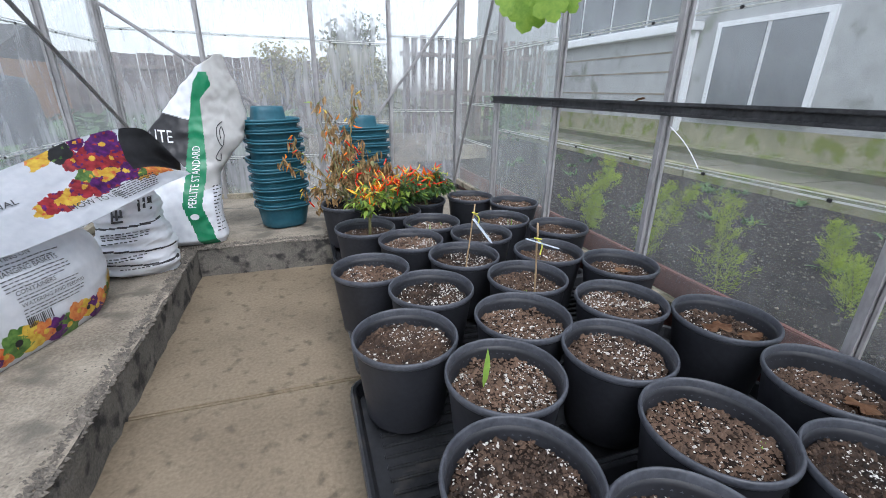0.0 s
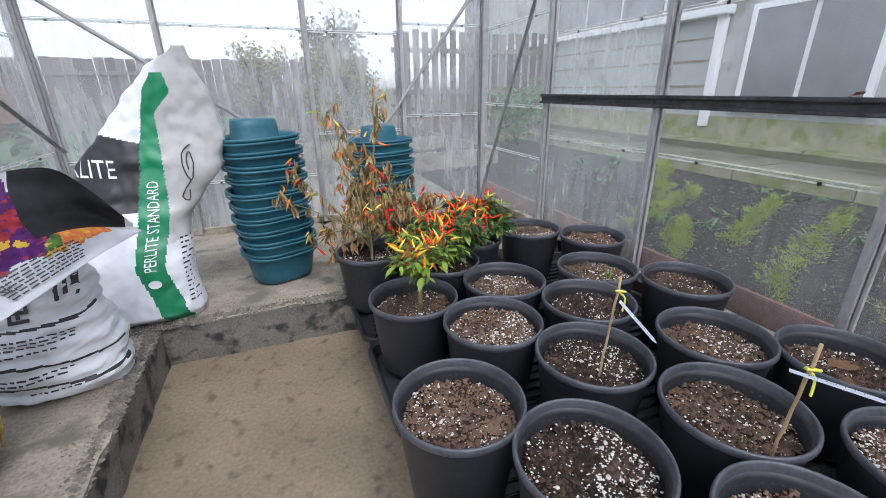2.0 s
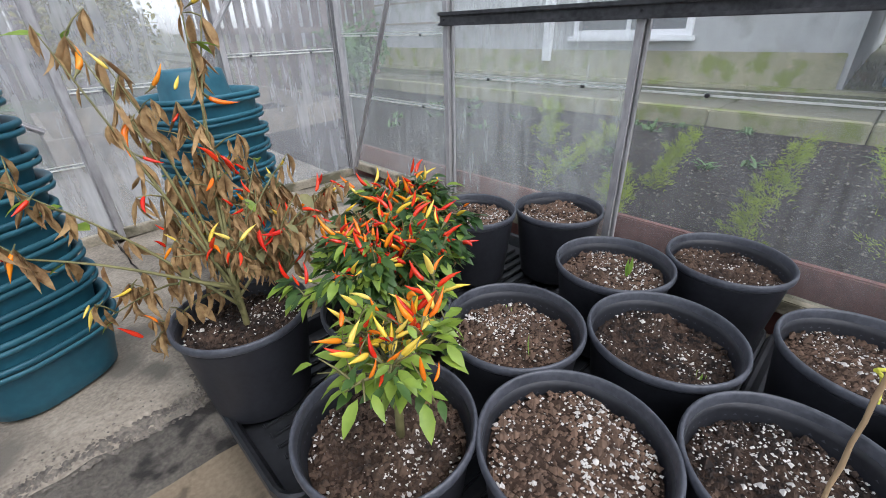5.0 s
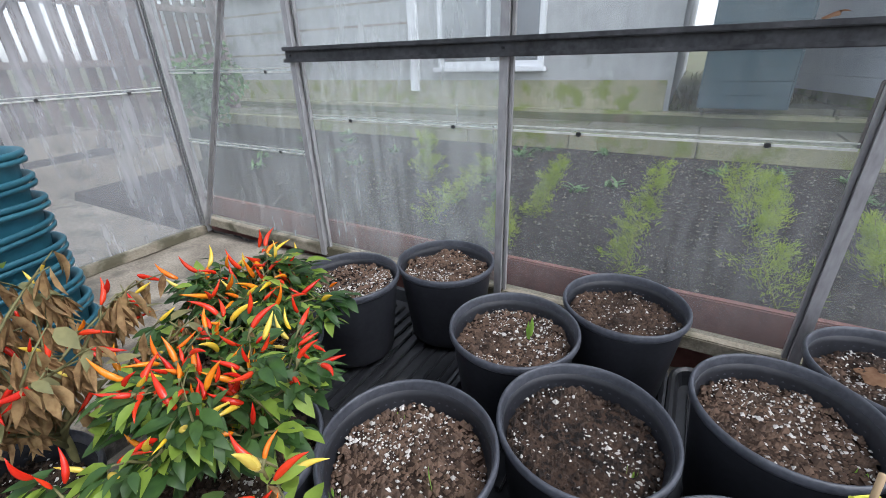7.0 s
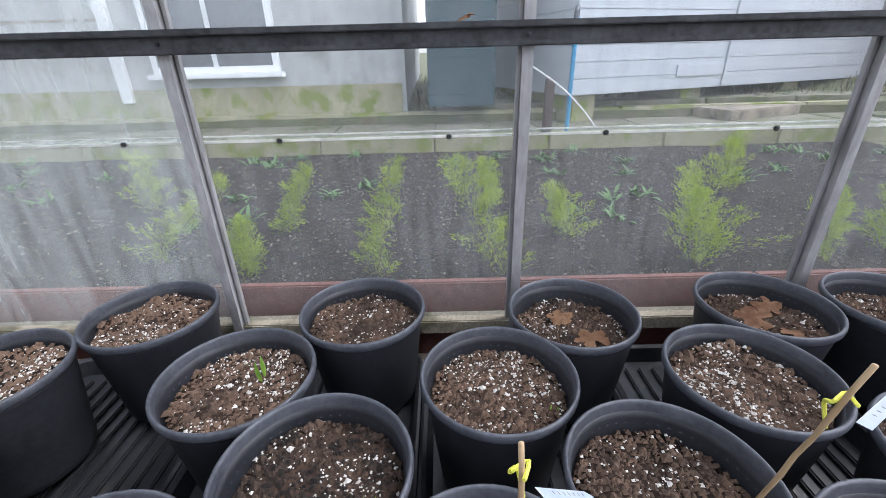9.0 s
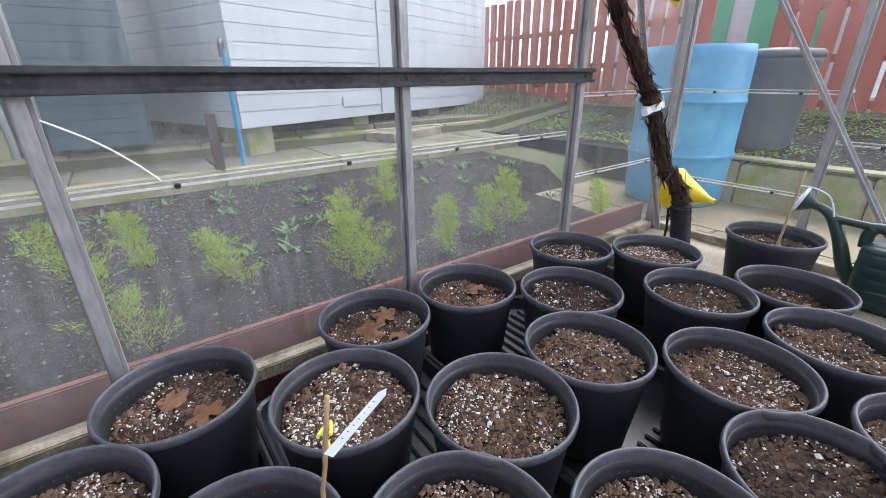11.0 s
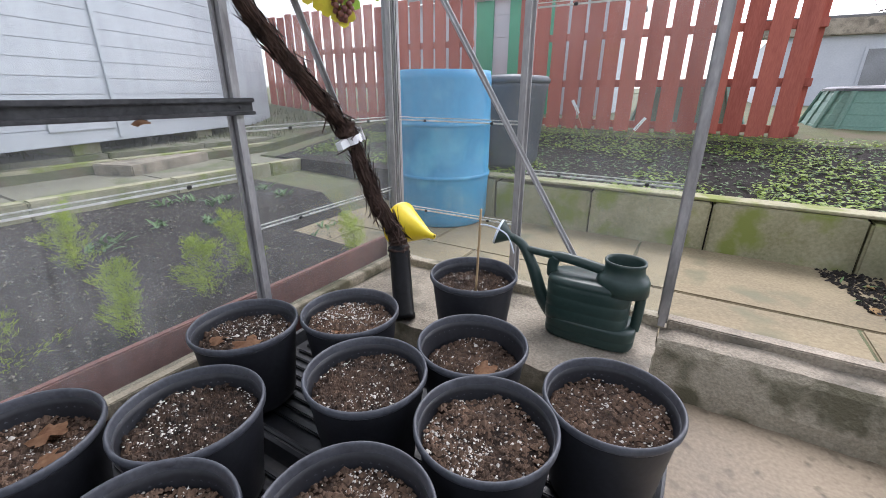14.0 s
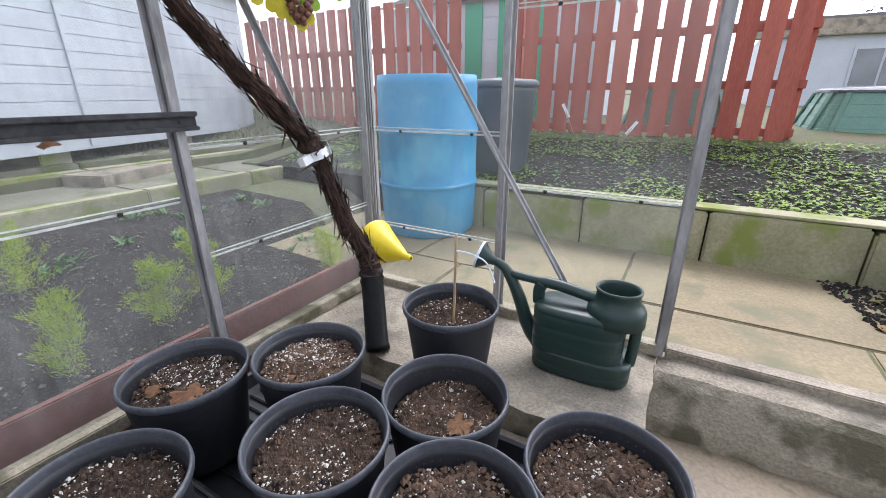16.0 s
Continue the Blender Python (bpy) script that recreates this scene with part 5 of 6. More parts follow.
for p, d, r, m in (((-0.10, -3.86, 1.205), (0.1, -0.2, -1), 0.055, M_VLEAF_Y), ((-0.14, -3.93, 1.215), (0.3, 0.1, -0.9), 0.05, M_VLEAF_G), ((-0.09, -3.80, 1.22), (-0.2, 0.2, -1), 0.05, M_VLEAF_Y),
                   ((-0.075, -3.74, 1.235), (0.0, 0.35, -1), 0.045, M_VLEAF_Y), ((-0.13, -3.90, 1.175), (0.05, -0.1, -1), 0.052, M_VLEAF_Y), ((-0.2, -3.98, 1.25), (0, 0, -1), 0.05, M_VLEAF_G), ((-0.08, -3.7, 1.25), (-0.2, 0.1, -1), 0.05, M_VLEAF_Y)):
    hanging_leaf(p, d, (-0.75, 0.75, 0.25), r * 0.74, m, "lobed yellowing vine leaf")
for p, d, r in ((( -0.33, -1.64, 1.30), (-0.15, 0.1, -1), 0.085), ((-0.27, -1.58, 1.315), (0.2, 0, -1), 0.075), ((-0.30, -1.72, 1.31), (0.3, -0.2, -1), 0.075), ((-0.38, -1.60, 1.33), (-0.5, 0, -1), 0.07), ((-0.22, -1.72, 1.32), (0.6, -0.1, -0.9), 0.06)):
    hanging_leaf(p, d, (-0.3, -0.9, 0.25), r, M_VLEAF_G, "lobed green vine leaf")
for line in ([(-0.30, -1.5, 1.58), (-0.32, -1.6, 1.48), (-0.30, -1.68, 1.38)], [(-0.09, -3.5, 1.26), (-0.10, -3.7, 1.30), (-0.13, -3.9, 1.27), (-0.2, -4.0, 1.3)]):
    bm = bmesh.new()
    tube(bm, smooth_path(line, 10), 0.004, 6)
    part("shoot", bm, M_BARK, vine, smooth=True)
grapes = thing("grape_bunch", "small bunch of dull red grapes hanging on the vine", "grapes", pose(-0.125, -3.905, 1.185))
bm = bmesh.new()
bmesh.ops.create_icosphere(bm, subdivisions=2, radius=0.0095)
GR = mesh_of(bm, "grape", M_GRAPE, True)
for k in range(34):
    f = k / 34
    a = k * 2.4
    r = 0.026 * math.sin(math.pi * min(f * 0.8 + 0.2, 1)) + 0.004
    piece("grape", GR, grapes, Matrix.Translation((r * math.cos(a), r * math.sin(a), 0.035 - 0.085 * f)))
bm = bmesh.new()
tube(bm, [(0, 0, 0.09), (0.002, 0, 0.05), (0, 0, -0.03)], [0.0018, 0.0016, 0.001], 5)
part("stalk", bm, M_STEM, grapes)

fun = thing("funnel", "yellow plastic funnel lying against the corner post", "funnel")
bm = bmesh.new()
lathe(bm, [(0.088, 0.0), (0.090, 0.004), (0.086, 0.008), (0.060, 0.065), (0.034, 0.12), (0.013, 0.165), (0.010, 0.19), (0.007, 0.191)], 40, close_bottom=False)
o = part("cone", bm, M_YEL, fun, smooth=True)
o.matrix_basis = aim((-0.140, -4.135, 0.430), (-1.0, 0.18, -0.08))
bm = bmesh.new()
tube(bm, [(-0.135, -4.14, 0.345), (-0.14, -4.15, 0.24), (-0.135, -4.155, 0.17)], 0.006, 6)
part("prop", bm, M_PIPE, fun)

# ---- canes, labels, seedlings and fallen leaves in the pots ----
def cane(name, a, b, r, label, mat=M_CANE):
    t = thing(name, label, "cane")
    bm = bmesh.new()
    a, b = Vector(a), Vector(b)
    tube(bm, [a.lerp(b, k / 8) + Vector((0.0008 * math.sin(k * 2), 0.0008 * math.cos(k * 3), 0)) for k in range(9)], [r * (1.12 if k % 3 == 0 else 1.0) for k in range(9)], 8)
    part("rod", bm, mat, t, smooth=True)
    return t


def plant_tag(a, b, w, label, tie=None):
    t = thing("plant_label", label, "plant label")
    a, b = Vector(a), Vector(b)
    d = (b - a).normalized()
    s = d.cross(Vector((0.35, -0.6, 0.7))).normalized()
    n = s.cross(d)
    bm = bmesh.new()
    out = [a, a + d * 0.012 + s * w / 2, b + s * w / 2, b - s * w / 2, a + d * 0.012 - s * w / 2]
    f = bm.faces.new([bm.verts.new(p) for p in out])
    bmesh.ops.solidify(bm, geom=[f], thickness=0.0012)
    part("strip", bm, M_LABEL, t)
    bm = bmesh.new()
    rg = random.Random(2)
    for k in range(7):
        p = a.lerp(b, 0.25 + 0.09 * k)
        q = p + d * rg.uniform(0.004, 0.009)
        for off in (n * 0.0016, -n * 0.0016):
            bm.faces.new([bm.verts.new(v + off) for v in (p + s * w * 0.12, p + d * 0.0012 + s * w * 0.16, p + d * 0.0014 - s * w * 0.16, p - s * w * 0.1)])
    tagged(part("writing", bm, M_GREYBIN, t, "faint pencilled writing"), kind="stuff")
    if tie is not None:
        bm = bmesh.new()
        p = Vector(tie)
        tube(bm, smooth_path([p + Vector((-0.01, 0, 0.004)), p + Vector((0.012, -0.008, 0.0)), p + Vector((0.004, 0.01, -0.004)), p + Vector((0.02, 0.0, -0.02)), p + Vector((0.012, -0.006, -0.05))], 14), 0.0022, 5)
        part("string", bm, M_TIE, t, "yellow string tie")


cane("bamboo_cane", (-0.718, -2.014, 0.29), (-0.686, -2.006, 0.555), 0.0027, "thin green-brown cane tied to a plant label")
plant_tag((-0.650, -2.096, 0.429), (-0.697, -2.023, 0.505), 0.014, "pale blue-white plastic label tied to a cane", (-0.688, -2.008, 0.520))
cane("bamboo_cane", (-0.594, -2.322, 0.29), (-0.628, -2.352, 0.58), 0.0028, "thin brown cane standing in compost")
plant_tag((-0.599, -2.437, 0.527), (-0.655, -2.336, 0.530), 0.012, "pale plastic plant label tied across a cane", (-0.624, -2.348, 0.530))
cane("stick", (-0.613, -3.890, 0.34), (-0.631, -3.870, 0.62), 0.0035, "bare brown twig cutting with a pale tie")
bm = bmesh.new()
st = thing("string_tie", "pale twine tied round the twig top", "string")
tube(bm, smooth_path([(-0.631, -3.870, 0.575), (-0.668, -3.880, 0.57), (-0.703, -3.900, 0.545), (-0.723, -3.910, 0.49)], 14), 0.0025, 5)
part("twine", bm, M_LABEL, st)
sp = random.Random(6)


def seedling(x, y, n, h, label="young green onion-like shoot in compost"):
    t = thing("seedling", label, "seedling", pose(x, y, RIM - 0.052))
    for k in range(n):
        bm = bmesh.new()
        a = sp.uniform(0, 6.3)
        leaf(bm, (0.006 * math.cos(a), 0.006 * math.sin(a), 0), (0.12 * math.cos(a), 0.12 * math.sin(a), 1), (math.cos(a), math.sin(a), 0.1), h * sp.uniform(0.7, 1.1), h * 0.18, 0.05)
        part("blade", bm, M_SPROUT, t, smooth=True)


seedling(-0.925, -2.665, 1, 0.11, "single bright green shoot in compost")
seedling(-0.324, -1.595, 3, 0.055)
seedling(-0.727, -1.595, 1, 0.06, "small green shoot in dark compost")
for x, y in ((-0.569, -1.835), (-0.647, -1.475), (-0.426, -2.119), (-0.485, -2.989), (-0.807, -1.475), (-0.605, -2.275)):
    seedling(x, y, 3, 0.022, "tiny pale green weed seedling in compost")


def dead_leaf(x, y, z, r, turn, label):
    t = thing("fallen_leaf", label, "leaf", pose(x, y, z, random.Random(int(x * 999)).uniform(-14, 14), 8, turn))
    bm = bmesh.new()
    vine_leaf(bm, (-r * 0.5, 0, 0.006), (1, 0, 0), (0, 0, 1), r)
    for v in bm.verts:
        v.co.z += 0.012 * noise.noise((v.co.x * 40 + x * 9, v.co.y * 40, 2))
    bmesh.ops.solidify(bm, geom=bm.faces[:], thickness=0.0008)
    part("blade", bm, M_DEAD, t, smooth=True)


for x, y, r, a in ((-0.228, -2.248, 0.036, 20), (-0.143, -2.203, 0.03, 140), (-0.167, -2.628, 0.040, 60), (-0.117, -2.688, 0.032, 200), (-0.227, -2.668, 0.026, 300), (-0.381, -2.404, 0.042, 100),
                   (-0.160, -2.972, 0.034, 0), (-0.230, -2.952, 0.024, 90), (-0.131, -3.338, 0.025, 30), (-0.206, -3.368, 0.042, 170), (-0.369, -3.532, 0.024, 10), (-0.792, -3.593, 0.03, 80)):
    dead_leaf(x, y, RIM - 0.048, r, a, "curled brown fallen leaf on compost")
dead_leaf(-0.022, -1.996, 0.918, 0.02, 40, "scrap of orange leaf stuck on the rail")
for y in (-3.317,):
    dead_leaf(-0.042, y, 0.862, 0.02, 70, "curled brown leaf hanging on the rail")

# ---- outside, south: slabs, block wall, fence, barrel ----
paving = tagged(part("paving", boxes((WX - 1.2, 1.25, -5.78, SY - 0.05, -0.12, -0.004)), M_KERB), "weathered buff paving outside the greenhouse", "paving", kind="structure")
rp = random.Random(3)
for j, (y0, y1) in enumerate(((-5.02, SY - 0.06), (-5.77, -5.03))):
    x = WX - 1.2 + (0.33 if j else 0.0)
    while x < 1.2:
        x1 = min(x + (1.2 if j else 0.9), 1.25)
        part("slab", boxes((x, x1 - 0.01, y0, y1, -0.03, 0.006 + rp.uniform(0, 0.006), 0.006)), M_PATH, paving)
        x = x1
bwall = thing("block_wall", "low garden wall of mossy concrete blocks", "wall", kind="structure")
x = -4.10
for k in range(10):
    bm = boxes((x, x + 0.70, -5.90, -5.76 + rp.uniform(-0.012, 0.012), -0.02, 0.305 + rp.uniform(-0.012, 0.012), 0.012))
    part("block", bm, M_BLOCK, bwall)
    x += 0.71 if k != 5 else 0.715
    if x > 0.3:
        break
coping = part("coping", boxes((-4.1, 0.55, -5.915, -5.768, 0.318, 0.334, 0.004)), M_BLOCK, bwall, "thin weathered capping strip")
cover = thing("ground_cover", "low green weeds carpeting the raised soil bed", "weeds", kind="stuff")
bm = bmesh.new()
for _ in range(15000):
    x, y = rp.uniform(-5.0, 2.6), -5.92 - 1.75 * rp.random() ** 1.2
    if noise.noise((x * 1.3, y * 1.3, 4)) < -0.12:
        continue
    a = rp.uniform(0, 6.3)
    z = ground_z(x, y)
    leaf(bm, (x, y, z + rp.uniform(0, 0.03)), (math.cos(a), math.sin(a), rp.uniform(0.1, 0.9)), (0, 0, 1), rp.uniform(0.016, 0.042), rp.uniform(0.012, 0.026), 0.4)
part("leaves", bm, M_LEAF_L, cover)
bm = bmesh.new()
for _ in range(6000):
    x, y = rp.uniform(-5.0, 2.6), -5.92 - 1.8 * rp.random()
    a = rp.uniform(0, 6.3)
    leaf(bm, (x, y, ground_z(x, y) + rp.uniform(0, 0.02)), (math.cos(a), math.sin(a), rp.uniform(0.1, 0.7)), (0, 0, 1), rp.uniform(0.018, 0.045), rp.uniform(0.012, 0.026), 0.4)
part("leaves", bm, M_GREENS, cover)


def picket_fence(x0, x1, y, top, label, mat, pitch, width, rails, gap=None, lean=0.0):
    f = thing("fence", label, "fence")
    rng = random.Random(int(x0 * 10))
    x = x0
    while x < x1:
        if not gap or not gap[0] < x + width / 2 < gap[1]:
            z = ground_z(x, y) - 0.03
            h = top + rng.uniform(-0.03, 0.03)
            bm = boxes((x, x + width, y - 0.012 + rng.uniform(0, 0.006), y + 0.010, z + rng.uniform(0, 0.04), h, 0.003))
            part("board", bm, mat, f)
        x += pitch + rng.uniform(-0.012, 0.012)
    for zr in rails:
        for a, b in ((x0, gap[0]), (gap[1], x1)) if gap else ((x0, x1),):
            part("rail", boxes((a - 0.06, b, y - 0.06, y - 0.014, zr - 0.035, zr + 0.035, 0.004)), mat, f)
    for a in ((x0 - 0.05, gap[0] - 0.1, gap[1], x1) if gap else (x0, (x0 + x1) / 2, x1)):
        part("post", boxes((a, a + 0.08, y - 0.14, y - 0.062, 0.2, top - 0.15, 0.005)), mat, f)
    return f


picket_fence(-1.80, 5.2, -7.75, 2.0, "tall red-stained picket fence with gaps", M_FENCE, 0.190, 0.150, (0.62, 1.02, 1.48), (0.78, 1.48))
barrel = thing("barrel", "big blue plastic water barrel on the paving", "barrel", pose(0.52, -5.58, 0.01))
bm = bmesh.new()
lathe(bm, [(0.315, 0.0), (0.325, 0.01), (0.335, 0.05), (0.342, 0.30), (0.345, 0.33), (0.350, 0.345), (0.350, 0.365), (0.344, 0.38), (0.345, 0.68), (0.351, 0.70), (0.351, 0.725), (0.344, 0.74), (0.342, 1.00), (0.335, 1.06), (0.325, 1.06), (0.325, 0.9)], 56)
part("drum", bm, M_BLUE, barrel, smooth=True)
for zb in (0.355, 0.712):
    bm = bmesh.new()
    lathe(bm, [(0.345, -0.016), (0.353, -0.012), (0.354, 0.012), (0.345, 0.016)], 56, close_bottom=False)
    o = part("hoop", bm, M_BLUE, barrel, smooth=True)
    o.matrix_basis = pose(0, 0, zb)
butt = thing("water_butt", "dark grey lidded water butt behind the barrel", "water butt", pose(0.30, -6.35, 0.33))
bm = bmesh.new()
lathe(bm, [(0.22, 0.0), (0.24, 0.05), (0.28, 0.62), (0.29, 0.64), (0.29, 0.67), (0.27, 0.68)], 36)
part("drum", bm, M_GREYBIN, butt, smooth=True)
bm = bmesh.new()
lathe(bm, [(0.30, 0.67), (0.305, 0.70), (0.28, 0.725), (0.02, 0.745)], 36)
part("lid", bm, M_GREYBIN, butt, smooth=True)


def shed(name, label, x0, x1, y0, y1, z0, h, mat, roof_mat, plank=0.15, m=None, category="shed"):
    s = thing(name, label, category, m)
    part("core", boxes((x0 + 0.02, x1 - 0.02, y0 + 0.02, y1 - 0.02, z0, z0 + h)), mat, s)
    z = z0
    while z < z0 + h - 0.02:
        for a, b, c, d in ((x0, x1, y0, y0 + 0.018), (x0, x1, y1 - 0.018, y1), (x0, x0 + 0.018, y0 + 0.02, y1 - 0.02), (x1 - 0.018, x1, y0 + 0.02, y1 - 0.02)):
            part("plank", boxes((a, b, c, d, z + 0.004, min(z + plank, z0 + h), 0.003)), mat, s)
        z += plank
    bm = bmesh.new()
    yc = (y0 + y1) / 2
    for ya in (y0 - 0.15, y1 + 0.15):
        vs = [bm.verts.new(p) for p in ((x0 - 0.15, ya, z0 + h - 0.02), (x1 + 0.15, ya, z0 + h - 0.02), (x1 + 0.15, yc, z0 + h + 0.45), (x0 - 0.15, yc, z0 + h + 0.45))]
        bm.faces.new(vs)
    bmesh.ops.solidify(bm, geom=bm.faces[:], thickness=0.03)
    part("roof", bm, roof_mat, s)
    return s


# white building with green door behind the gap in the fence
wb = shed("outbuilding", "white boarded outbuilding with green painted stripes", 0.2, 3.6, -11.5, -9.3, 0.5, 1.75, M_WHITE, M_FELT, 0.3)
for x in (0.78, 1.32, 1.86):
    part("green_board", boxes((x, x + 0.28, -9.30, -9.27, 0.5, 2.2, 0.003)), M_DOORG, wb, "green painted board")
bung = thing("bungalow", "long low white bungalow with dark windows", "house")
part("wall", boxes((-14, -2.2, -21, -17, 0.2, 2.25)), M_WHITE, bung)
part("fascia", boxes((-14.2, -2.0, -17.1, -16.8, 2.2, 2.55, 0.02)), M_CONC, bung)
part("roof", boxes((-14.3, -1.9, -21.2, -16.9, 2.55, 2.62)), M_FELT, bung)
for x in (-5.6, -8.2, -11):
    w = part("window", boxes((x, x + 1.6, -17.0, -16.96, 1.05, 1.95)), M_WHITE, bung)
    for k in range(3):
        part("pane", boxes((x + 0.06 + 0.51 * k, x + 0.52 + 0.51 * k, -16.96, -16.945, 1.11, 1.89)), M_PANEL, w)


def compost_bin(x, y, z, s, turn):
    c = thing("compost_bin", "green plastic compost bin with dark lid", "compost bin", pose(x, y, z, 0, 0, turn))
    bm = bmesh.new()
    prof = []
    for k in range(6):
        r = 0.66 - 0.035 * k
        prof += [(r * s, 0.105 * k * s), ((r - 0.026) * s, (0.105 * k + 0.097) * s), ((r - 0.036) * s, (0.105 * k + 0.100) * s)]
    lathe(bm, prof, 40, 1, 1, 9.0)
    part("body", bm, M_COMPOST_BIN, c)
    for side in range(4):
        for a in (-0.5, 0.0, 0.5):
            bm = bmesh.new()
            beam(bm, (a * s, -0.662 * s, 0.01), (a * s * 0.72, -0.462 * s, 0.62 * s), 0.035, 0.022)
            o = part("seam", bm, M_COMPOST_BIN, c)
            o.matrix_basis = pose(0, 0, 0, 0, 0, 90 * side)
    bm = bmesh.new()
    lathe(bm, [(0.44 * s, 0.62 * s), (0.475 * s, 0.625 * s), (0.475 * s, 0.645 * s), (0.43 * s, 0.665 * s), (0.01, 0.68 * s)], 32, 1, 1, 9.0)
    part("lid", bm, M_GREYBIN, c)


compost_bin(-2.63, -8.78, 0.33, 1.0, 0)
compost_bin(-0.9, -8.7, 0.45, 0.9, 5)

# ---- outside, east: kerb, path, shed, house ----
epath = tagged(part("garden_path", boxes((2.40, 3.28, -9, 8, 0.02, 0.235)), M_KERB), "concrete garden path with a raised kerb", "path", kind="structure")
y = -9.0
while y < 8:
    part("slab", boxes((2.50, 3.25, y, y + 0.88, 0.20, 0.262, 0.006)), M_EPATH, epath)
    part("kerb_stone", boxes((2.36, 2.47, y, y + 0.885, 0.05, 0.285, 0.01)), M_BLOCK, epath)
    if y < -2.0:
        part("upper_slab", boxes((3.41, 4.15, y, y + 0.88, 0.25, 0.405, 0.008)), M_EPATH, epath)
    part("step_stone", boxes((3.26, 3.40, y, y + 0.885, 0.15, 0.36, 0.012)), M_BLOCK, epath)
    y += 0.89
white = shed("garden_shed", "white painted timber shed raised on blocks", 0.0, 4.95, 0.0, 3.0, 0.49, 1.9, M_WHITE, M_FELT, 0.155, pose(2.93, -3.07, 0.08, 0, 0, -70) @ Matrix.Scale(0.86, 4))
part("corner_trim", boxes((2.05, 2.10, -0.022, 0.002, 0.52, 2.3, 0.004)), M_WHITE, white)
part("vent_panel", boxes((1.35, 2.04, -0.018, 0.002, 0.62, 0.74, 0.004)), M_WHITE, white)
for a in (0.1, 1.6, 3.3, 4.5):
    part("foot_block", boxes((a, a + 0.3, 0.1, 2.7, 0.12, 0.49, 0.01)), M_BLOCK, white)
stepb = tagged(part("door_step", boxes((0.0, 0.9, -0.4, 0.0, 0.25, 0.35, 0.01)), M_CONC), "low concrete door step by the shed", "step")
stepb.matrix_basis = pose(3.25, -4.35, 0.0, 0, 0, -70)
YARD = Matrix.Translation((-0.95, -2.0, 0.87)) @ Matrix.Scale(0.784, 4) @ Matrix.Translation((0.95, 2.0, -0.87))
tap = thing("standpipe", "garden tap on a post with a blue pipe", "tap", YARD)
part("post", boxes((3.35, 3.43, -3.02, -2.94, 0.05, 0.62, 0.008)), M_OLDWOOD, tap)
bm = bmesh.new()
tube(bm, [(3.52, -3.22, 0.05), (3.52, -3.22, 1.15)], 0.022, 10)
part("pipe", bm, M_BLUE, tap)
bm = bmesh.new()
tube(bm, smooth_path([(3.52, -3.22, 1.15), (3.45, -3.2, 1.22), (3.38, -3.17, 1.18), (3.38, -3.17, 1.08)], 10), 0.02, 8)
part("spout", bm, M_GREYBIN, tap)
shed("lean_to", "dark teal boarded lean-to store", 4.2, 5.4, -2.55, -1.78, 0.30, 1.72, M_TEALSHED, M_FELT, 0.13, YARD)
house = thing("house", "grey rendered house with white window frames", "house", YARD)
part("wall", boxes((4.60, 8.5, -1.50, 11.0, 0.0, 4.6)), M_HOUSE, house)
part("plinth", boxes((4.57, 4.60, -1.45, 11.0, 0.1, 0.55, 0.008)), M_BLOCK, house)
part("roof", boxes((4.3, 8.8, -1.8, 11.3, 4.6, 4.75)), M_FELT, house)


def house_window(y0, y1, z0, z1, panes):
    w = part("window", boxes((4.575, 4.60, y0, y1, z0, z1)), M_WINK, house)
    k = 0.07
    part("frame", boxes((4.545, 4.576, y0, y1, z0, z0 + k), (4.545, 4.576, y0, y1, z1 - k, z1), (4.545, 4.576, y0, y0 + k, z0 + k, z1 - k), (4.545, 4.576, y1 - k, y1, z0 + k, z1 - k)), M_WINK, w)
    part("sill", boxes((4.47, 4.578, y0 - 0.05, y1 + 0.05, z0 - 0.06, z0 - 0.002, 0.008)), M_WINK, w)
    d = (y1 - y0 - k) / panes
    for i in range(panes):
        a = y0 + k + i * d
        part("pane", boxes((4.555, 4.5745, a, a + d - k, z0 + k, z1 - k)), M_PANEL, w)


house_window(0.0, 1.52, 0.72, 1.95, 2)
house_window(2.0, 5.9, 1.98, 3.3, 4)
part("downpipe", boxes((4.52, 4.60, 1.86, 2.0, 0.4, 2.0, 0.01)), M_WINK, house)
part("fascia", boxes((4.40, 4.60, 1.8, 8.0, 1.88, 2.0, 0.01)), M_WINK, house)
for zc in (0.95, 1.3, 1.6):
    part("course", boxes((4.59, 4.605, 2.05, 9.0, zc, zc + 0.03)), M_CONC, house)


# ---- plants outside ----
def feather(bm, x, y, z, h, w, lean, rng, n=900):
    """A loose plume: side sprays set with fine needles."""
    sprays = 26
    for k in range(sprays):
        f = (k + rng.uniform(0, 1)) / sprays
        a = rng.uniform(0, 6.3)
        root = Vector((x + lean[0] * f * h, y + lean[1] * f * h, z + h * f * 0.92))
        reach = w * rng.uniform(0.6, 1.9) * (1.15 - 0.75 * f)
        tip = root + Vector((math.cos(a) * reach, math.sin(a) * reach, reach * rng.uniform(0.3, 1.1)))
        for _ in range(n // sprays):
            u = rng.random()
            p = root.lerp(tip, u) + Vector((rng.gauss(0, 1), rng.gauss(0, 1), rng.gauss(0, 1))) * 0.020 * (1.25 - u)
            d = (tip - root).normalized() + Vector((rng.uniform(-0.9, 0.9), rng.uniform(-0.9, 0.9), rng.uniform(-0.4, 1.0)))
            d.normalize()
            s = d.cross(Vector((rng.uniform(-1, 1), rng.uniform(-1, 1), 0.3))).normalized() * 0.0011
            bm.faces.new([bm.verts.new(q) for q in (p - s, p + s, p + d * rng.uniform(0.010, 0.026))])


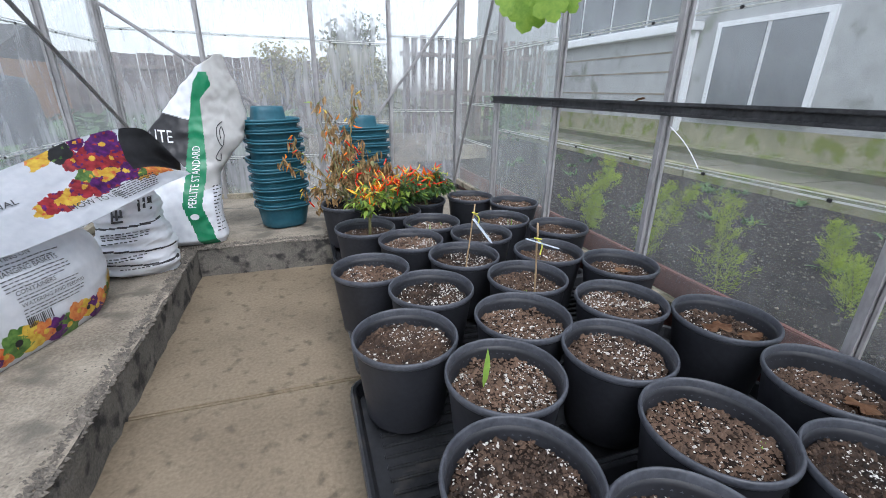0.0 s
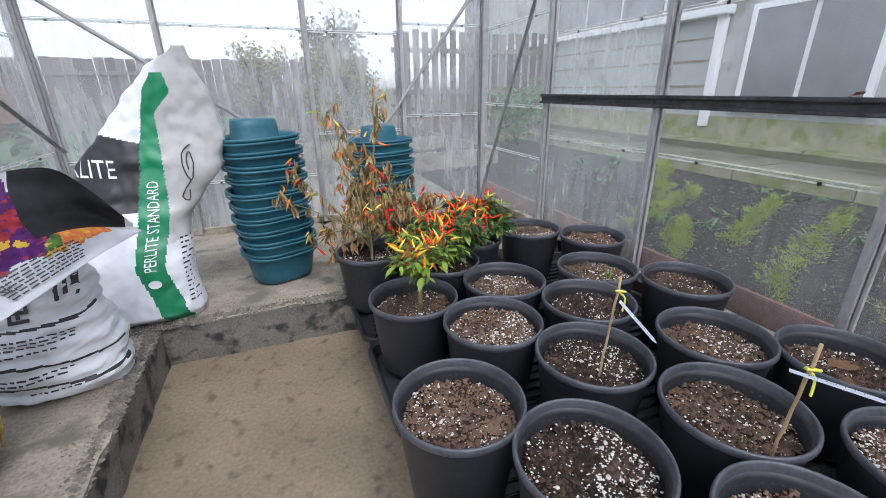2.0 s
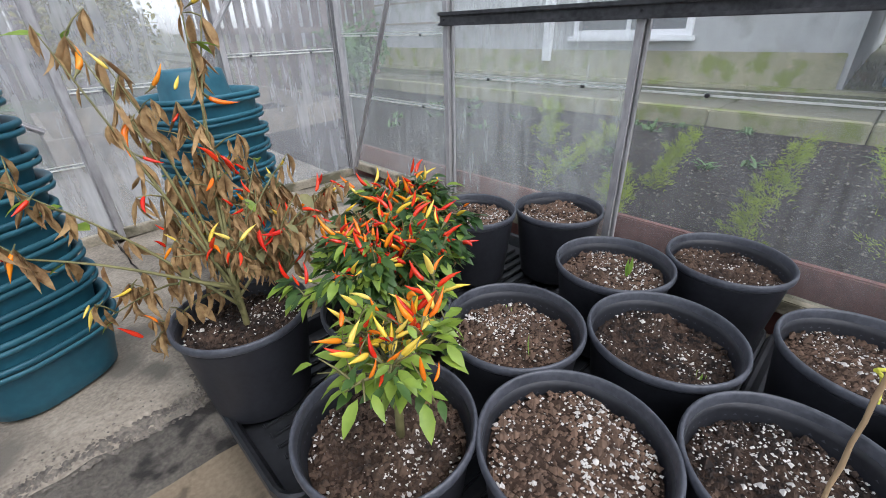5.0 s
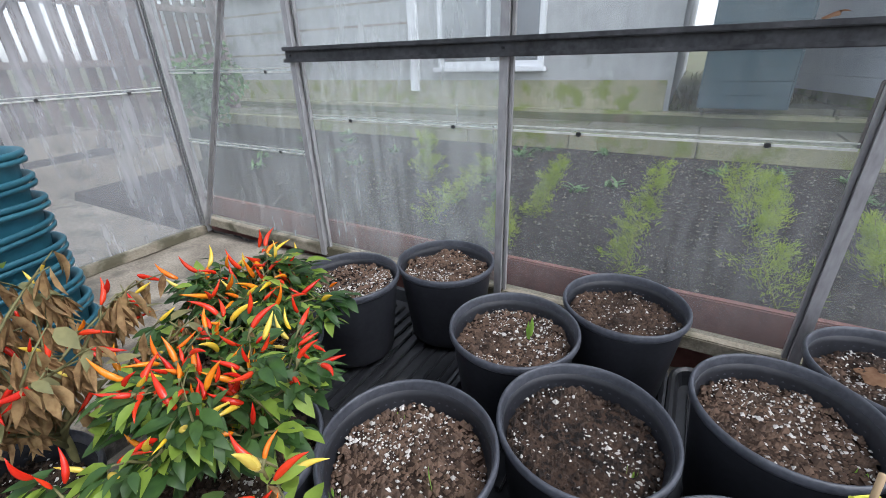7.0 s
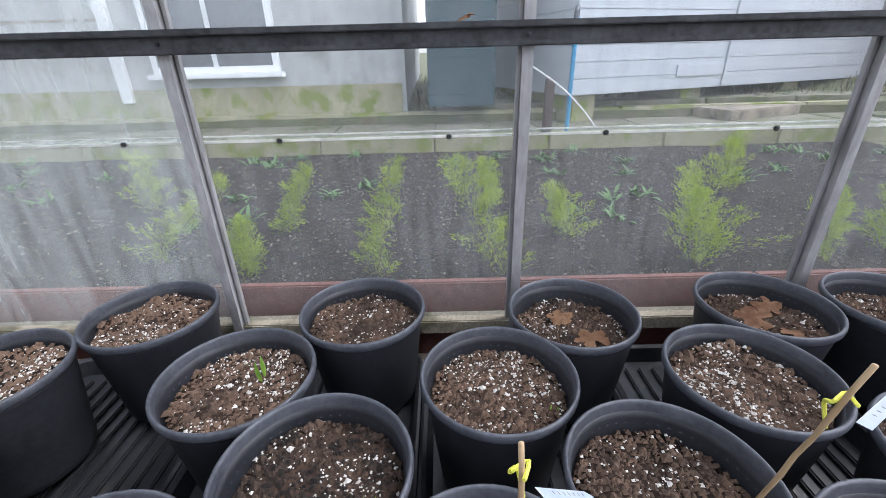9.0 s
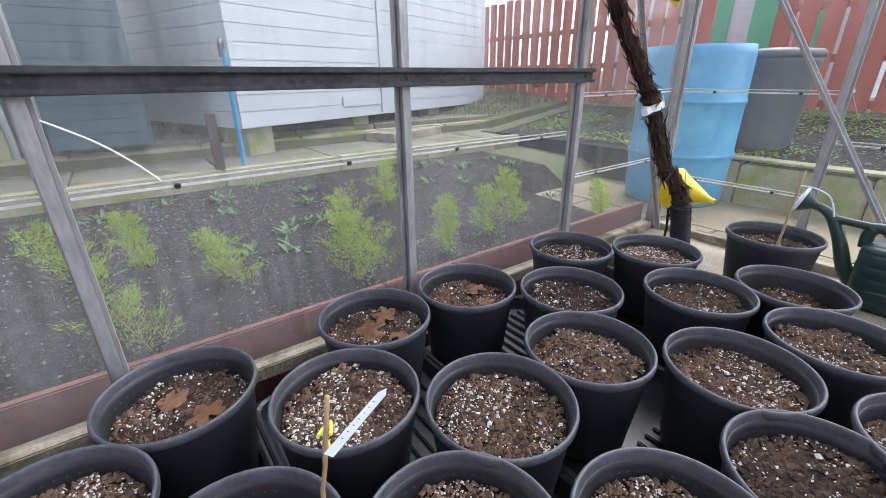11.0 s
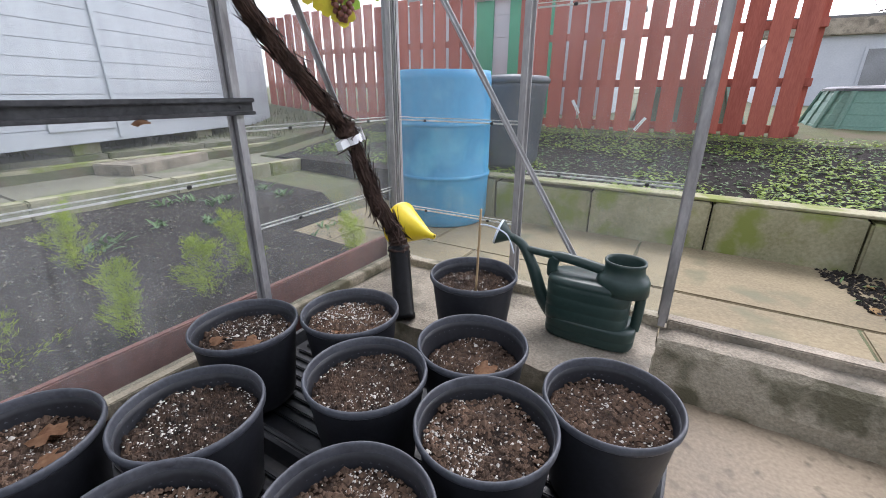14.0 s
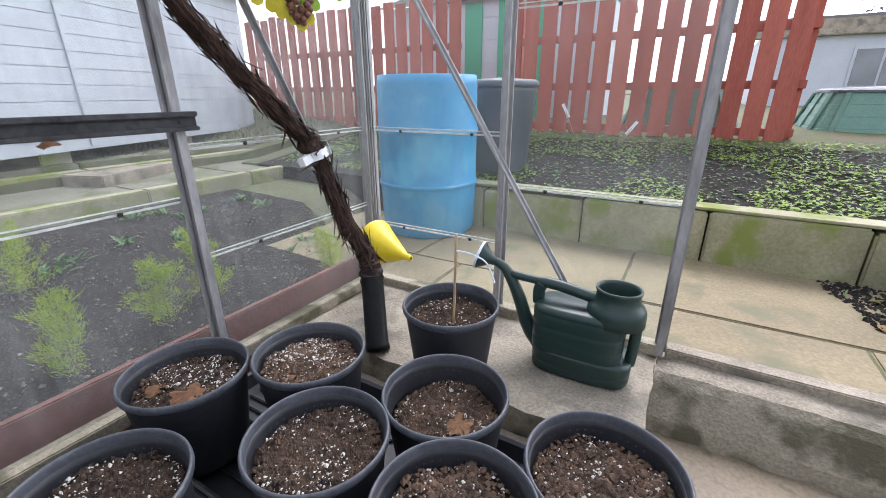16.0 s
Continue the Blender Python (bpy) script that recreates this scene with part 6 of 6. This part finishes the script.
rf = random.Random(21)
for x, y, h, w, lx, ly in ((0.44, -1.69, 0.40, 0.055, 0.5, -0.15), (0.42, -2.17, 0.42, 0.085, 0.4, 0.5), (0.60, -0.75, 0.30, 0.07, 0.6, -0.9), (0.86, -1.2, 0.28, 0.05, 0.4, -0.4), (0.45, -1.2, 0.22, 0.05, 0.2, 0), (0.75, -2.5, 0.22, 0.08, 0.2, 0.4),
                           (0.58, -3.05, 0.32, 0.10, 0.3, 0.4), (0.47, -2.90, 0.30, 0.08, 0.3, 0.2), (0.47, -3.37, 0.26, 0.07, 0.2, 0), (1.3, -3.5, 0.3, 0.09, 0.1, 0), (0.55, -3.7, 0.25, 0.08, 0.1, 0), (0.6, -3.95, 0.3, 0.07, 0.2, 0.2),
                           (1.2, -0.4, 0.3, 0.08, 0.1, 0.1), (1.1, -2.2, 0.25, 0.05, 0.2, 0.2), (0.35, -4.4, 0.22, 0.06, 0.1, 0.1)):
    t = thing("fern_plume", "feathery yellow-green asparagus-like plume in dark soil", "plant", group="plumes along the glass")
    bm = bmesh.new()
    z = ground_z(x, y)
    tube(bm, [(x, y, z - 0.02), (x + lx * h, y + ly * h, z + h)], [0.004, 0.001], 5)
    part("stem", bm, M_STEM, t)
    bm = bmesh.new()
    feather(bm, x, y, z, h, w, (lx, ly), rf, 3200)
    tagged(part("fronds", bm, M_FERN, t), kind="stuff")
t = thing("soil_litter", "small stones and pale scraps on dark soil", "stones", kind="stuff")
bm = bmesh.new()
for _ in range(3800):
    x, y = rf.uniform(0.08, 2.3), rf.uniform(-5.0, 0.8)
    chunk(bm, (x, y, ground_z(x, y) + 0.002), rf.uniform(0.003, 0.011), rf)
part("stones", bm, M_GRIT, t)
t = thing("bed_weeds", "scattered low green weeds on the soil bed", "weeds", kind="stuff")
bm = bmesh.new()
for _ in range(45):
    cx, cy = rf.uniform(0.9, 2.3), rf.uniform(-5.2, 1.5)
    if noise.noise((cx, cy, 9)) < -0.1 and cx < 1.6:
        continue
    for _ in range(14):
        a = rf.uniform(0, 6.3)
        leaf(bm, (cx + rf.uniform(-0.05, 0.05), cy + rf.uniform(-0.05, 0.05), ground_z(cx, cy)), (math.cos(a), math.sin(a), rf.uniform(0.3, 1.6)), (0, 0, 1), rf.uniform(0.04, 0.10), 0.02, 0.3)
part("leaves", bm, M_GREENS, t)
t = thing("grass_tufts", "rough grass along the path and bank", "grass", kind="stuff")
bm = bmesh.new()
for _ in range(9000):
    x, y = rf.uniform(3.4, 4.6) if rf.random() < 0.7 else rf.uniform(3.4, 7), rf.uniform(-8, 6)
    z = ground_z(x, y)
    d = Vector((rf.uniform(-0.5, 0.5), rf.uniform(-0.5, 0.5), 1)).normalized()
    s = Vector((rf.uniform(-1, 1), rf.uniform(-1, 1), 0)).normalized() * 0.006
    e = Vector((x, y, z)) + d * rf.uniform(0.03, 0.09)
    bm.faces.new([bm.verts.new(q) for q in (Vector((x, y, z)) - s, Vector((x, y, z)) + s, e)])
part("blades", bm, M_LAWN, t)


# broad-leaved greens to the north-west
def greens_mesh(seed):
    rng = random.Random(seed)
    bm = bmesh.new()
    for k in range(26):
        a, el = rng.uniform(0, 6.3), rng.uniform(0.2, 1.4)
        r = rng.uniform(0.02, 0.10)
        leaf(bm, (r * math.cos(a), r * math.sin(a), rng.uniform(0.05, 0.30)), (math.cos(a), math.sin(a), el), (0, 0, 1), rng.uniform(0.16, 0.28), rng.uniform(0.10, 0.17), rng.uniform(0.2, 0.7))
    return mesh_of(bm, "leaves", M_GREENS, True)


GREENS = [greens_mesh(k) for k in range(3)]
rg = random.Random(17)
for i in range(9):
    for j in range(8):
        x, y = -1.7 - 0.55 * i + rg.uniform(-0.1, 0.1), 1.5 + 0.55 * j + rg.uniform(-0.1, 0.1)
        t = thing("cabbage_plant", "broad-leaved green vegetable plant in the bed", "vegetable plant", pose(x, y, ground_z(x, y) - 0.02, 0, 0, rg.uniform(0, 360)) @ Matrix.Scale(rg.uniform(1.0, 1.45), 4), group="vegetables in rows")
        piece("leaves", GREENS[(i + j) % 3], t)
for j in range(9):
    x, y = -3.2 + rg.uniform(-0.2, 0.2), -2.6 + 0.5 * j
    t = thing("cabbage_plant", "broad-leaved green vegetable plant in the bed", "vegetable plant", pose(x, y, ground_z(x, y) - 0.02, 0, 0, rg.uniform(0, 360)) @ Matrix.Scale(1.3, 4), group="vegetables in rows")
    piece("leaves", GREENS[j % 3], t)

# pale raised beds and paving north of the glass
npave = tagged(part("north_paving", boxes((-1.5, 2.0, NY + 0.07, 1.7, -0.05, 0.055)), M_CONC), "pale concrete beside the greenhouse end", "paving", kind="structure")
for k, (a, b, c, d) in enumerate(((-1.2, 1.0, 1.72, 1.76), (0.95, 0.99, 1.77, 5.5), (-1.2, 0.94, 3.3, 3.34), (-1.2, -1.16, 1.77, 3.3))):
    tagged(part("bed_board", boxes((a, b, c, d, 0.03, 0.30, 0.004)), M_CONC), "pale timber edge of a raised bed", "board")
picket_fence(0.45, 3.0, 4.1, 1.78, "weathered grey picket fence with gaps", M_OLDWOOD, 0.15, 0.10, (0.9, 1.5))
picket_fence(-7.5, 0.2, 7.6, 1.55, "dark weathered board fence beyond the beds", M_OLDWOOD, 0.165, 0.155, (0.6, 1.3))
osh = shed("summer_shed", "small orange-brown timber shed with grey roof", -7.4, -4.9, 3.6, 5.6, 0.1, 1.15, M_ORANGE, M_FELT, 0.13)
bt = thing("water_butt", "pale grey plastic water butt outside the glass", "water butt", pose(-3.55, 1.0, 0.08))
bm = bmesh.new()
lathe(bm, [(0.24, 0), (0.27, 0.3), (0.29, 0.55), (0.27, 0.80), (0.25, 0.86), (0.24, 0.90), (0.05, 0.93)], 32)
part("drum", bm, M_GREYBIN, bt, smooth=True)


def tree(name, label, x, y, z, h, spread, mat, seed, leaves, trunk=0.08, size=0.11):
    rng = random.Random(seed)
    t = thing(name, label, "tree", pose(x, y, z))
    bm = bmesh.new()
    tube(bm, smooth_path([(0, 0, -0.1), (0.05, 0.02, h * 0.25), (0, 0, h * 0.55)], 7), [trunk * (1 - 0.09 * k) for k in range(7)], 9)
    ends = []
    for k in range(13):
        a, e = rng.uniform(0, 6.3), rng.uniform(0.35, 1.0)
        p = Vector((spread * rng.uniform(0.3, 0.95) * math.cos(a), spread * rng.uniform(0.3, 0.95) * math.sin(a), h * e))
        s = Vector((0, 0, h * rng.uniform(0.12, 0.45)))
        tube(bm, smooth_path([s, s.lerp(p, 0.5) + Vector((0, 0, 0.08 * h)), p], 6), [trunk * 0.5 * (1 - 0.16 * q) for q in range(6)], 6)
        ends += [p, s.lerp(p, 0.7), s.lerp(p, 0.85)]
    part("trunk", bm, M_BARK, t)
    bm = bmesh.new()
    for _ in range(leaves):
        c = rng.choice(ends)
        o = Vector((rng.gauss(0, 1), rng.gauss(0, 1), rng.gauss(0, 0.8))) * spread * 0.20
        leaf(bm, c + o, (rng.uniform(-1, 1), rng.uniform(-1, 1), rng.uniform(-0.8, 0.6)), (rng.uniform(-1, 1), rng.uniform(-1, 1), 1), size * rng.uniform(0.6, 1.3), size * 0.55, 0.3)
    tagged(part("crown", bm, mat, t), kind="stuff")


tree("bush", "yellow-green autumn shrub beyond the beds", -0.35, 5.6, 0.05, 1.55, 0.75, M_TREE_Y, 3, 2600, 0.05, 0.09)
tree("bush", "pale green shrub against the fence", -1.5, 6.6, 0.05, 1.75, 0.5, M_TREE_Y, 4, 1500, 0.05, 0.09)
tree("tree", "distant round-headed tree behind the fence", 0.6, 12.0, 0.1, 3.0, 1.1, M_TREE, 5, 3200, 0.14, 0.14)
tree("bush", "grey-green shrub by the house", 1.9, 2.9, 0.1, 0.9, 0.5, M_GREENS, 6, 900, 0.03, 0.08)
tree("bush", "leafy bush beside the shed", 5.6, -2.9, 0.4, 1.7, 0.6, M_TREE_Y, 7, 1200, 0.05, 0.09)
tree("tree", "bare-topped far tree beyond the bungalow", -9.0, -30, 0.5, 4.2, 3.0, M_OLDWOOD, 8, 1200, 0.2, 0.2)

# loose string on the glass and scraps by the fence
t = thing("string", "pale string stuck to the streaked glass", "string")
bm = bmesh.new()
tube(bm, smooth_path([(0.012, -2.13, 0.835), (0.014, -2.20, 0.79), (0.015, -2.25, 0.745), (0.016, -2.285, 0.705)], 12), 0.0018, 5)
part("strand", bm, M_WINK, t)
for x, z, a in ((-0.02, 0.80, 30), (-0.62, 0.66, -35)):
    t = thing("bed_tag", "white plastic marker in the weedy bed", "plant label", pose(x, -7.2, z, 0, a, 0))
    part("strip", boxes((-0.014, 0.014, -0.002, 0.002, -0.07, 0.07, 0.001)), M_WINK, t)
    bm = bmesh.new()
    tube(bm, [(0, 0.004, 0.0), (0.03 if a > 0 else -0.03, 0.0, -0.3)], 0.003, 5)
    part("stick", bm, M_CANE, t)

# soil spilt over the paving by the doorway, and a green tub
spill = thing("spilt_soil", "dark soil and leaf scraps spilt over the paving", "soil", kind="stuff")
bm, bm2, bm3 = bmesh.new(), bmesh.new(), bmesh.new()
for _ in range(5200):
    x, y = rf.uniform(-3.0, -1.62), rf.uniform(-5.75, -4.62)
    if x > -1.93 - 0.22 * (y + 5.2) + 0.16 * noise.noise((x * 4, y * 4, 3)):
        continue
    chunk(bm, (x, y, 0.012 + rf.uniform(0, 0.006)), rf.uniform(0.004, 0.017), rf)
    if rf.random() < 0.012:
        a = rf.uniform(0, 6.3)
        leaf(bm2, (x, y, 0.025), (math.cos(a), math.sin(a), 0.15), (0.2, 0, 1), rf.uniform(0.04, 0.08), rf.uniform(0.02, 0.045), 0.5)
    if rf.random() < 0.03:
        a = rf.uniform(0, 6.3)
        leaf(bm3, (x, y, 0.015), (math.cos(a), math.sin(a), rf.uniform(0.4, 1.4)), (0, 0, 1), rf.uniform(0.03, 0.08), 0.010, 0.4)
part("crumbs", bm, M_EARTH, spill)
part("leaf_scraps", bm2, M_DRY, spill)
part("weed_blades", bm3, M_GREENS, spill)
tub = thing("tub", "bright green plastic tub standing on the paving", "tub", pose(-2.27, -5.42, 0.012))
bm = bmesh.new()
lathe(bm, [(0.13, 0.0), (0.14, 0.004), (0.178, 0.30), (0.188, 0.302), (0.192, 0.312), (0.188, 0.325), (0.176, 0.322), (0.168, 0.28), (0.13, 0.02)], 40)
part("bowl", bm, M_DOORG, tub, smooth=True)
